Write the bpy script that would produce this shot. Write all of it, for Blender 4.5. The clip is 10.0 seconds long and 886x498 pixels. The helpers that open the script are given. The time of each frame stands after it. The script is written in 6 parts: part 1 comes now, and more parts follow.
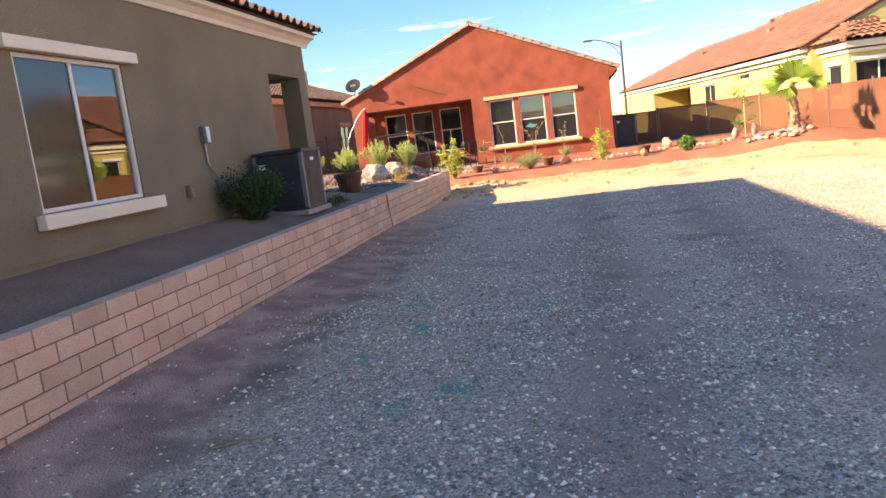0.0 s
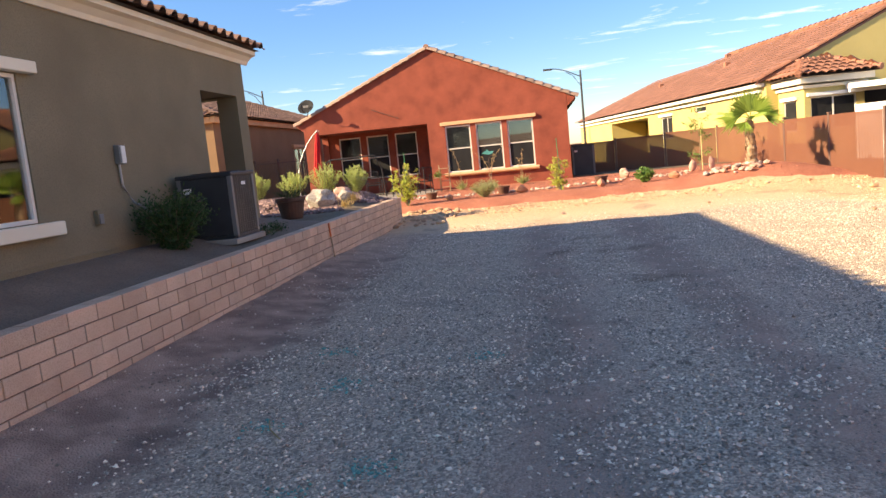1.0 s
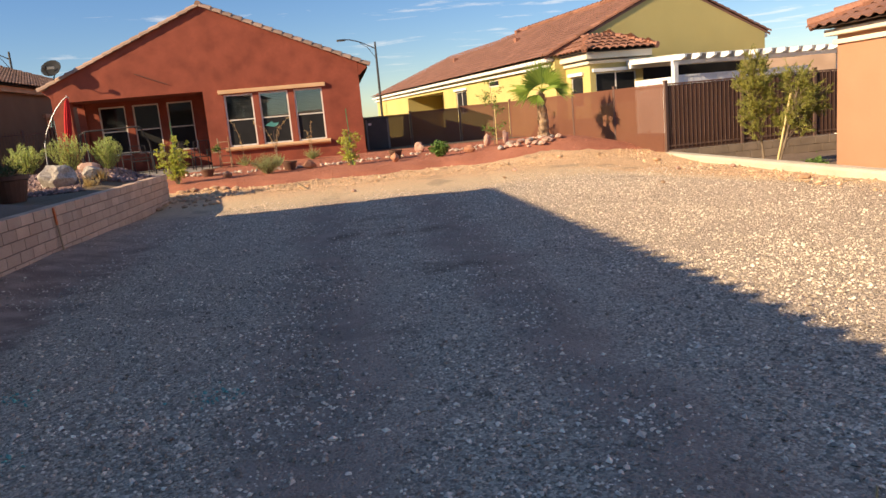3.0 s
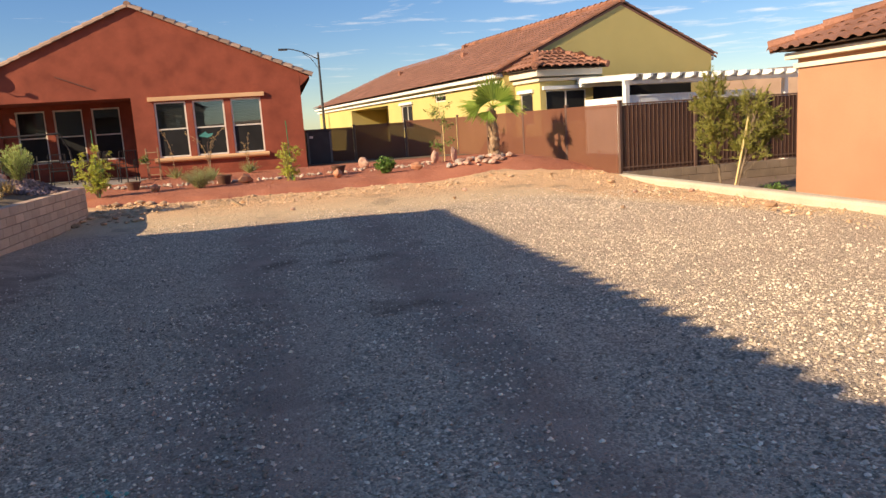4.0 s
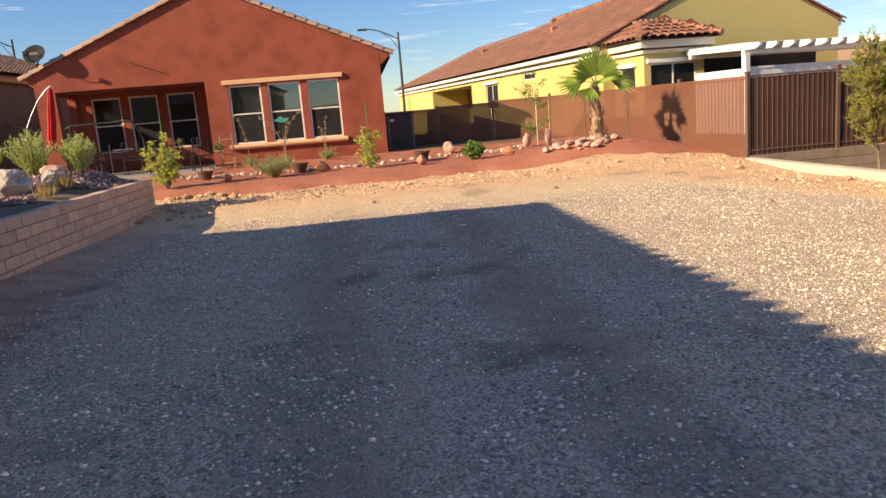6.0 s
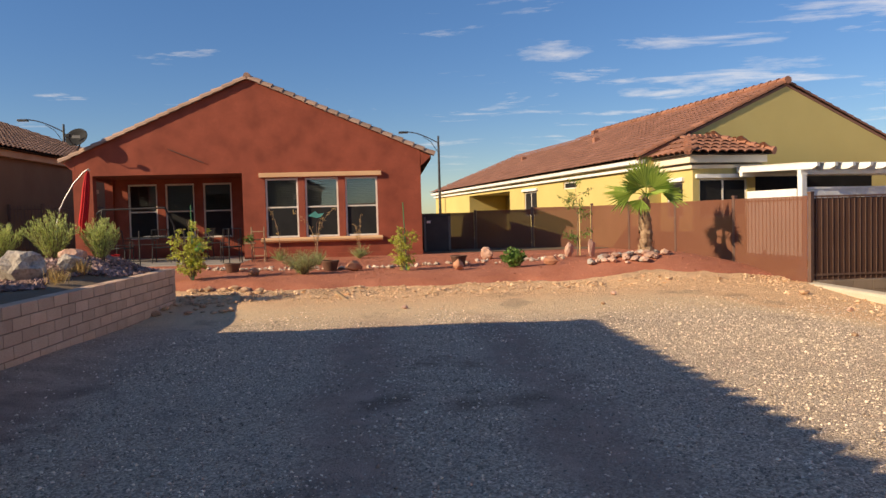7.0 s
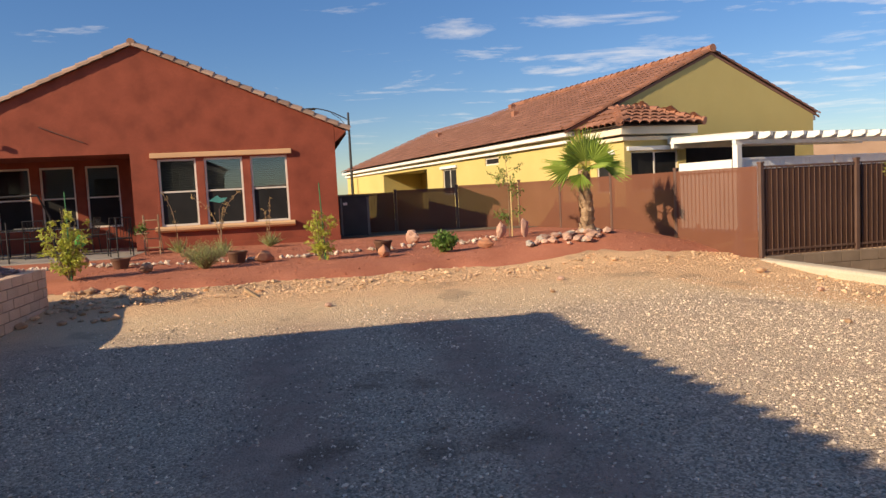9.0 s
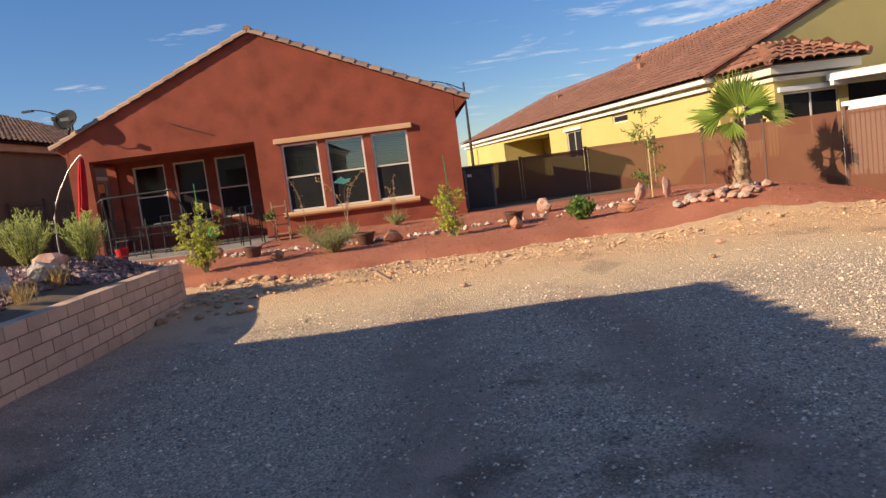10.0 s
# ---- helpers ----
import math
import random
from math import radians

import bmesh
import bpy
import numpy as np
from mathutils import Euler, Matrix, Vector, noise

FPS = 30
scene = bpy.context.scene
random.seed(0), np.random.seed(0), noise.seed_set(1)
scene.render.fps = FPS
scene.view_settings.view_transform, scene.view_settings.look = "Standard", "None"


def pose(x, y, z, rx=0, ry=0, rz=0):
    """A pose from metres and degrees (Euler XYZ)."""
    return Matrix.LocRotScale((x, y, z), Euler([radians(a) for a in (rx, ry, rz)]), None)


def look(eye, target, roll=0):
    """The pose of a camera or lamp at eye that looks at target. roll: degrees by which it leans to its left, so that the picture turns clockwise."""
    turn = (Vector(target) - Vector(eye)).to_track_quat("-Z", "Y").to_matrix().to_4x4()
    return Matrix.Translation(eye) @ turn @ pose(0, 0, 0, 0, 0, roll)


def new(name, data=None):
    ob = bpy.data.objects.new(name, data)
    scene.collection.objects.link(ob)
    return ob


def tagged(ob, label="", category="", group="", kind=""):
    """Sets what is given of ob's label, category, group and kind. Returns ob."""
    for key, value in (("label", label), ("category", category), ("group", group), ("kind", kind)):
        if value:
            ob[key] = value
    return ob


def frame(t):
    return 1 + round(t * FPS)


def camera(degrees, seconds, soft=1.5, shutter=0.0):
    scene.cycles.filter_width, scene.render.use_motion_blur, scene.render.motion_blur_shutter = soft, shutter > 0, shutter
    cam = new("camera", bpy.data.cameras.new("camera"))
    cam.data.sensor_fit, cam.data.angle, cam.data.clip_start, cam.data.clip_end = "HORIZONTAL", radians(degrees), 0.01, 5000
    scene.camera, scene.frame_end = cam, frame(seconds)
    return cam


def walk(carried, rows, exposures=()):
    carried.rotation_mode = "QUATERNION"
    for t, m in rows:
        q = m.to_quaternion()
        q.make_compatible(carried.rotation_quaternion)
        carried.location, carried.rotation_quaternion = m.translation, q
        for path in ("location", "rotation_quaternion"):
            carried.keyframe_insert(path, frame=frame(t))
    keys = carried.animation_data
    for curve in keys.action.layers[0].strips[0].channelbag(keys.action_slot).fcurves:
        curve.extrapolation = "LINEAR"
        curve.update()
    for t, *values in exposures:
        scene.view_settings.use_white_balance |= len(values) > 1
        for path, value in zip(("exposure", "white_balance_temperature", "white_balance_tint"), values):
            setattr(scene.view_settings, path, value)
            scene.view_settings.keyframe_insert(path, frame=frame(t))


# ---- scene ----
cam = camera(62.3, 10.0)
PATH = [
    (0, (0.626, -0.635, 1.734), (0.236, 1.304, 1.438), -7.2),
    (0.5, (0.695, -0.241, 1.728), (0.284, 1.7, 1.482), -7.6),
    (1, (0.753, 0.243, 1.745), (0.475, 2.209, 1.501), -5.7),
    (1.5, (0.895, 0.597, 1.692), (1.072, 2.57, 1.417), -4.3),
    (2, (0.942, 1.101, 1.646), (1.093, 3.075, 1.36), -6.0),
    (2.2, (0.946, 1.21, 1.645), (1.155, 3.177, 1.353), -5.9),
    (3.3, (1.113, 2.331, 1.578), (1.385, 4.278, 1.209), -4.6),
    (3.5, (1.086, 2.555, 1.64), (1.43, 4.491, 1.276), -3.4),
    (4, (1.145, 3.019, 1.633), (1.548, 4.95, 1.301), -3.7),
    (4.5, (1.166, 3.611, 1.646), (1.4, 5.584, 1.418), -6.4),
    (5, (1.192, 4.042, 1.658), (1.47, 5.999, 1.355), -5.6),
    (5.2, (1.256, 4.253, 1.621), (1.481, 6.22, 1.337), -6.1),
    (6.3, (1.143, 5.243, 1.654), (1.302, 7.2, 1.273), -3.1),
    (6.5, (1.15, 5.448, 1.661), (1.279, 7.425, 1.39), -1.6),
    (7, (1.101, 6.001, 1.646), (1.232, 7.994, 1.56), -1.5),
    (7.5, (1.079, 6.447, 1.635), (1.454, 8.402, 1.45), 0.1),
    (8, (1.019, 6.863, 1.665), (1.355, 8.828, 1.506), -0.7),
    (8.5, (0.961, 7.321, 1.663), (1.391, 9.267, 1.496), -2.0),
    (9, (0.948, 7.731, 1.684), (1.319, 9.691, 1.532), -2.9),
    (9.5, (0.88, 8.192, 1.694), (1.123, 10.17, 1.535), -5.0),
    (10, (0.841, 8.641, 1.684), (0.876, 10.63, 1.479), -7.3),
]
TINT = 11.5
EXPOSURES = [(t, e, kelvin, TINT) for t, e, kelvin in (
    (0.0, 1.74, 8900), (0.5, 1.41, 8900), (1.0, 1.40, 8850), (1.5, 0.92, 8800), (2.0, 0.63, 8700), (3.5, 0.73, 8600), (4.5, 0.52, 8400),
    (5.0, 0.59, 8400), (6.5, 0.80, 8400), (7.0, 0.35, 8400), (7.5, 0.28, 8400), (9.0, 0.37, 8300), (10.0, 0.46, 8050))]
walk(cam, [(t, look(eye, target, roll)) for t, eye, target, roll in PATH], EXPOSURES)

# ---- world, sun, exposure ----
SUN_WAY = Vector((-2.0, -0.78, 1.0)).normalized()      # towards the sun
SUN_EL = math.asin(SUN_WAY.z)
SUN_AZ = math.atan2(SUN_WAY.x, SUN_WAY.y)

world = bpy.data.worlds.new("world")
scene.world = world
world.use_nodes = True
wt = world.node_tree
wt.nodes.clear()


def wnode(kind, **kw):
    n = wt.nodes.new(kind)
    for k, v in kw.items():
        n.inputs[k].default_value = v
    return n


sky = wt.nodes.new("ShaderNodeTexSky")
sky.sky_type, sky.sun_disc = "NISHITA", False
sky.sun_elevation, sky.sun_rotation = SUN_EL, SUN_AZ % (2 * math.pi)
sky.altitude, sky.air_density, sky.dust_density, sky.ozone_density = 600, 1.0, 0.15, 2.2
coord = wt.nodes.new("ShaderNodeTexCoord")
# clouds: wisps on a flat layer overhead, thin towards the zenith
sep = wt.nodes.new("ShaderNodeSeparateXYZ")
wt.links.new(coord.outputs["Generated"], sep.inputs[0])
zmax = wt.nodes.new("ShaderNodeMath"); zmax.operation = "MAXIMUM"; zmax.inputs[1].default_value = 0.03
wt.links.new(sep.outputs["Z"], zmax.inputs[0])
flat = wt.nodes.new("ShaderNodeVectorMath"); flat.operation = "DIVIDE"
comb = wt.nodes.new("ShaderNodeCombineXYZ")
for i in range(3):
    wt.links.new(zmax.outputs[0], comb.inputs[i])
wt.links.new(coord.outputs["Generated"], flat.inputs[0])
wt.links.new(comb.outputs[0], flat.inputs[1])
mapping = wt.nodes.new("ShaderNodeMapping")
mapping.inputs["Scale"].default_value = (0.62, 0.80, 0.0)
mapping.inputs["Rotation"].default_value = (0, 0, 0.25)
mapping.inputs["Location"].default_value = (2.3, 1.1, 0)
wt.links.new(flat.outputs[0], mapping.inputs[0])
cn = wnode("ShaderNodeTexNoise", Scale=1.3, Detail=7.0, Roughness=0.62, Distortion=0.35)
wt.links.new(mapping.outputs[0], cn.inputs["Vector"])
cr = wt.nodes.new("ShaderNodeValToRGB")
cr.color_ramp.elements[0].position, cr.color_ramp.elements[1].position = 0.575, 0.82
# the cloud bank thickens towards the east
east = wnode("ShaderNodeMath"); east.operation = "MULTIPLY_ADD"
east.inputs[1].default_value = 0.11
wt.links.new(sep.outputs["X"], east.inputs[0])
wt.links.new(cn.outputs["Fac"], east.inputs[2])
wt.links.new(east.outputs[0], cr.inputs[0])
lowfade = wt.nodes.new("ShaderNodeMapRange")
lowfade.inputs["From Min"].default_value, lowfade.inputs["From Max"].default_value = 0.04, 0.12
lowfade.inputs["To Max"].default_value = 0.8
wt.links.new(sep.outputs["Z"], lowfade.inputs["Value"])
cm = wt.nodes.new("ShaderNodeMath"); cm.operation = "MULTIPLY"
wt.links.new(cr.outputs[0], cm.inputs[0]); wt.links.new(lowfade.outputs[0], cm.inputs[1])
cloud = wt.nodes.new("ShaderNodeMixRGB")
cloud.inputs["Color2"].default_value = (7.2, 7.1, 7.2, 1)
wt.links.new(cm.outputs[0], cloud.inputs["Fac"])
# clear desert air: the glow near the horizon is thinner than the model gives
band = wt.nodes.new("ShaderNodeValToRGB")
band.color_ramp.elements[0].position, band.color_ramp.elements[1].position = 0.0, 0.45
band.color_ramp.elements[0].color, band.color_ramp.elements[1].color = (0.50, 0.58, 0.72, 1), (1, 1, 1, 1)
wt.links.new(sep.outputs["Z"], band.inputs[0])
thin = wt.nodes.new("ShaderNodeMixRGB"); thin.blend_type = "MULTIPLY"; thin.inputs["Fac"].default_value = 1.0
wt.links.new(sky.outputs[0], thin.inputs["Color1"]); wt.links.new(band.outputs[0], thin.inputs["Color2"])
deep = wnode("ShaderNodeHueSaturation", Hue=0.512, Saturation=1.30, Value=1.0)
wt.links.new(thin.outputs[0], deep.inputs["Color"])
wt.links.new(deep.outputs[0], cloud.inputs["Color1"])
bg = wnode("ShaderNodeBackground", Strength=0.125)
wt.links.new(cloud.outputs[0], bg.inputs["Color"])
wout = wt.nodes.new("ShaderNodeOutputWorld")
wt.links.new(bg.outputs[0], wout.inputs[0])

sun = new("sun", bpy.data.lights.new("sun", "SUN"))
sun.data.energy, sun.data.angle, sun.data.color = 4.95, radians(0.53), (1.0, 0.90, 0.74)
sun.matrix_world = look((0, 0, 30), Vector((0, 0, 30)) - SUN_WAY)

# ---- materials ----


def mat(name, c1, c2, scale=3.0, rough=0.85, bump=0.3, fine=60.0, c3=None, metal=0.0, spec=0.3, vary=0.0, island=False, dist=0.01, sheen=None):
    """Two-scale material in world space: broad stains from c1 to c2, a fine grain of c3, and relief."""
    m = bpy.data.materials.new(name)
    m.use_nodes = True
    t = m.node_tree
    b = t.nodes["Principled BSDF"]
    b.inputs["Roughness"].default_value, b.inputs["Metallic"].default_value = rough, metal
    b.inputs["Specular IOR Level"].default_value = spec
    geo = t.nodes.new("ShaderNodeNewGeometry")
    n1, n2 = t.nodes.new("ShaderNodeTexNoise"), t.nodes.new("ShaderNodeTexNoise")
    for n, sc, d in ((n1, scale, 5), (n2, fine, 4)):
        n.inputs["Scale"].default_value, n.inputs["Detail"].default_value = sc, d
        t.links.new(geo.outputs["Position"], n.inputs["Vector"])
    r = t.nodes.new("ShaderNodeValToRGB")
    r.color_ramp.elements[0].position, r.color_ramp.elements[1].position = 0.32, 0.68
    r.color_ramp.elements[0].color, r.color_ramp.elements[1].color = (*c1, 1), (*c2, 1)
    t.links.new(n1.outputs["Fac"], r.inputs[0])
    col = r.outputs[0]
    if c3:
        g2 = t.nodes.new("ShaderNodeMapRange")
        g2.inputs["From Min"].default_value, g2.inputs["From Max"].default_value = 0.45, 0.75
        t.links.new(n2.outputs["Fac"], g2.inputs["Value"])
        mx = t.nodes.new("ShaderNodeMixRGB")
        mx.inputs["Color2"].default_value = (*c3, 1)
        t.links.new(g2.outputs[0], mx.inputs["Fac"])
        t.links.new(col, mx.inputs["Color1"])
        col = mx.outputs[0]
    if vary:
        hsv = t.nodes.new("ShaderNodeHueSaturation")
        if island:
            src = geo.outputs["Random Per Island"]
        else:
            src = t.nodes.new("ShaderNodeObjectInfo").outputs["Random"]
        mr = t.nodes.new("ShaderNodeMapRange")
        mr.inputs["To Min"].default_value, mr.inputs["To Max"].default_value = 1 - vary * (0.75 if island else 1.0), 1 + vary * (1.35 if island else 1.0)
        if island:
            pw = t.nodes.new("ShaderNodeMath"); pw.operation = "POWER"; pw.inputs[1].default_value = 1.9
            t.links.new(src, pw.inputs[0])
            src = pw.outputs[0]
        t.links.new(src, mr.inputs["Value"])
        t.links.new(mr.outputs[0], hsv.inputs["Value"])
        t.links.new(col, hsv.inputs["Color"])
        col = hsv.outputs[0]
    t.links.new(col, b.inputs["Base Color"])
    if bump:
        bp = t.nodes.new("ShaderNodeBump")
        bp.inputs["Strength"].default_value, bp.inputs["Distance"].default_value = bump, dist
        t.links.new(n2.outputs["Fac"], bp.inputs["Height"])
        t.links.new(bp.outputs[0], b.inputs["Normal"])
    return m


def leafmat(name, c1, c2, trans=0.35):
    m = bpy.data.materials.new(name)
    m.use_nodes = True
    t = m.node_tree
    b = t.nodes["Principled BSDF"]
    b.inputs["Roughness"].default_value, b.inputs["Specular IOR Level"].default_value = 0.55, 0.3
    geo = t.nodes.new("ShaderNodeNewGeometry")
    r = t.nodes.new("ShaderNodeValToRGB")
    r.color_ramp.elements[0].color, r.color_ramp.elements[1].color = (*c1, 1), (*c2, 1)
    t.links.new(geo.outputs["Random Per Island"], r.inputs[0])
    t.links.new(r.outputs[0], b.inputs["Base Color"])
    tr = t.nodes.new("ShaderNodeBsdfTranslucent")
    t.links.new(r.outputs[0], tr.inputs["Color"])
    mx = t.nodes.new("ShaderNodeMixShader")
    mx.inputs[0].default_value = trans
    t.links.new(b.outputs[0], mx.inputs[1])
    t.links.new(tr.outputs[0], mx.inputs[2])
    t.links.new(mx.outputs[0], t.nodes["Material Output"].inputs[0])
    return m


def glassmat(name, tint=(0.75, 0.8, 0.82), gloss=(1, 1, 1), ior=1.6):
    """Window pane: see-through with the mirror gloss of glass."""
    m = bpy.data.materials.new(name)
    m.use_nodes = True
    t = m.node_tree
    t.nodes.remove(t.nodes["Principled BSDF"])
    f = t.nodes.new("ShaderNodeFresnel")
    f.inputs["IOR"].default_value = ior
    tr, gl = t.nodes.new("ShaderNodeBsdfTransparent"), t.nodes.new("ShaderNodeBsdfGlossy")
    tr.inputs["Color"].default_value = (*tint, 1)
    gl.inputs["Color"].default_value, gl.inputs["Roughness"].default_value = (*gloss, 1), 0.01
    mx = t.nodes.new("ShaderNodeMixShader")
    t.links.new(f.outputs[0], mx.inputs[0])
    t.links.new(tr.outputs[0], mx.inputs[1])
    t.links.new(gl.outputs[0], mx.inputs[2])
    t.links.new(mx.outputs[0], t.nodes["Material Output"].inputs[0])
    return m


def screenmat(*a, **kw):
    """Woven shade cloth: an opaque weave with a few open holes."""
    m = mat(*a, **kw)
    t = m.node_tree
    tr = t.nodes.new("ShaderNodeBsdfTransparent")
    mx = t.nodes.new("ShaderNodeMixShader")
    mx.inputs[0].default_value = 0.075
    t.links.new(t.nodes["Principled BSDF"].outputs[0], mx.inputs[1])
    t.links.new(tr.outputs[0], mx.inputs[2])
    t.links.new(mx.outputs[0], t.nodes["Material Output"].inputs[0])
    return m


def groundmat():
    """Gravel lot: grey crushed stone, bare dirt along the block wall, wheel tracks, sand at the far edge."""
    m = bpy.data.materials.new("lot_ground")
    m.use_nodes = True
    t = m.node_tree
    N, Lk = t.nodes.new, t.links.new
    b = t.nodes["Principled BSDF"]
    b.inputs["Roughness"].default_value, b.inputs["Specular IOR Level"].default_value = 0.95, 0.15
    geo = N("ShaderNodeNewGeometry")
    sp = N("ShaderNodeSeparateXYZ"); Lk(geo.outputs["Position"], sp.inputs[0])

    def noise_(scale, detail=5, rough=0.55):
        n = N("ShaderNodeTexNoise")
        n.inputs["Scale"].default_value, n.inputs["Detail"].default_value, n.inputs["Roughness"].default_value = scale, detail, rough
        Lk(geo.outputs["Position"], n.inputs["Vector"])
        return n.outputs["Fac"]

    def rng(v, a, c, lo=0.0, hi=1.0):
        r = N("ShaderNodeMapRange"); r.interpolation_type = "SMOOTHSTEP"
        for k, x in (("From Min", a), ("From Max", c), ("To Min", lo), ("To Max", hi)):
            r.inputs[k].default_value = x
        Lk(v, r.inputs["Value"])
        return r.outputs[0]

    def mth(op, x, y):
        n = N("ShaderNodeMath"); n.operation = op
        for i, v in enumerate((x, y)):
            if isinstance(v, (int, float)):
                n.inputs[i].default_value = v
            else:
                Lk(v, n.inputs[i])
        return n.outputs[0]

    def mix(f, c1, c2):
        n = N("ShaderNodeMixRGB")
        for i, v in ((0, f), (1, c1), (2, c2)):
            if isinstance(v, tuple):
                n.inputs[i].default_value = (*v, 1)
            elif isinstance(v, float):
                n.inputs[i].default_value = v
            else:
                Lk(v, n.inputs[i])
        return n.outputs[0]

    vor = N("ShaderNodeTexVoronoi"); vor.inputs["Scale"].default_value = 58.0
    Lk(geo.outputs["Position"], vor.inputs["Vector"])
    bw = N("ShaderNodeRGBToBW"); Lk(vor.outputs["Color"], bw.inputs[0])
    broad, mid, fine = noise_(0.5), noise_(2.2, 6), noise_(90.0, 3)
    pebble = mix(rng(bw.outputs[0], 0.15, 0.85), (0.36, 0.27, 0.20), (0.78, 0.61, 0.45))
    dirt = mix(rng(mid, 0.36, 0.66), (0.30, 0.20, 0.155), (0.53, 0.36, 0.27))
    sand = mix(mid, (0.68, 0.48, 0.295), (0.79, 0.585, 0.38))
    orange = mix(mid, (0.70, 0.41, 0.225), (0.80, 0.52, 0.31))
    # bare ground shows through the gravel in patches and along two wheel tracks
    wob = mth("MULTIPLY", mth("SUBTRACT", broad, 0.5), 1.2)
    xs = mth("ADD", sp.outputs["X"], wob)
    tr1 = rng(mth("ABSOLUTE", mth("SUBTRACT", xs, 0.75), 0.0), 0.75, 0.1)
    tr2 = rng(mth("ABSOLUTE", mth("SUBTRACT", xs, 2.5), 0.0), 0.6, 0.1)
    bare = mth("MULTIPLY", mth("MAXIMUM", tr1, tr2), rng(mid, 0.35, 0.6, 0.45, 0.9))
    bare = mth("MAXIMUM", bare, rng(mid, 0.56, 0.72, 0.0, 0.55))
    col = mix(bare, pebble, dirt)
    wallside = rng(mth("ADD", sp.outputs["X"], mth("MULTIPLY", mth("SUBTRACT", mid, 0.5), 1.6)), -1.55, -2.2)
    wallside = mth("MULTIPLY", wallside, rng(sp.outputs["Y"], 17.0, 11.0, 0.35, 1.0))
    col = mix(wallside, col, dirt)
    ys = mth("ADD", sp.outputs["Y"], mth("MULTIPLY", mth("SUBTRACT", mid, 0.5), 1.4))
    ys = mth("ADD", ys, mth("MULTIPLY", rng(sp.outputs["X"], 6.5, 9.2), 6.0))
    col = mix(rng(ys, 16.8, 18.8, 0.0, 0.9), col, sand)
    col = mix(rng(ys, 18.6, 20.0, 0.0, 0.85), col, orange)
    stain = mth("MULTIPLY", rng(noise_(0.75, 3), 0.60, 0.70), 0.35)
    col = mix(stain, col, (0.13, 0.10, 0.085))
    # damp patches
    for cx, cy, rad in ((1.95, 12.4, 0.55), (0.95, 12.5, 0.4), (1.65, 14.2, 0.45), (2.05, 9.6, 0.5)):
        dx = mth("MULTIPLY", mth("SUBTRACT", sp.outputs["X"], cx), 0.8)
        dy = mth("SUBTRACT", sp.outputs["Y"], cy)
        d2 = mth("ADD", mth("MULTIPLY", dx, dx), mth("MULTIPLY", dy, dy))
        edge = mth("ADD", d2, mth("MULTIPLY", mth("SUBTRACT", mid, 0.5), 1.1))
        col = mix(rng(edge, rad * rad, -0.12, 0.0, 0.65), col, (0.17, 0.105, 0.07))
    col = mix(rng(fine, 0.35, 0.75, 0.0, 0.28), col, (0.17, 0.14, 0.115))
    Lk(col, b.inputs["Base Color"])
    bp = N("ShaderNodeBump")
    bp.inputs["Strength"].default_value, bp.inputs["Distance"].default_value = 0.9, 0.02
    h = mth("ADD", mth("MULTIPLY", vor.outputs["Distance"], -0.8), mth("MULTIPLY", fine, 0.5))
    Lk(h, bp.inputs["Height"])
    Lk(bp.outputs[0], b.inputs["Normal"])
    return m


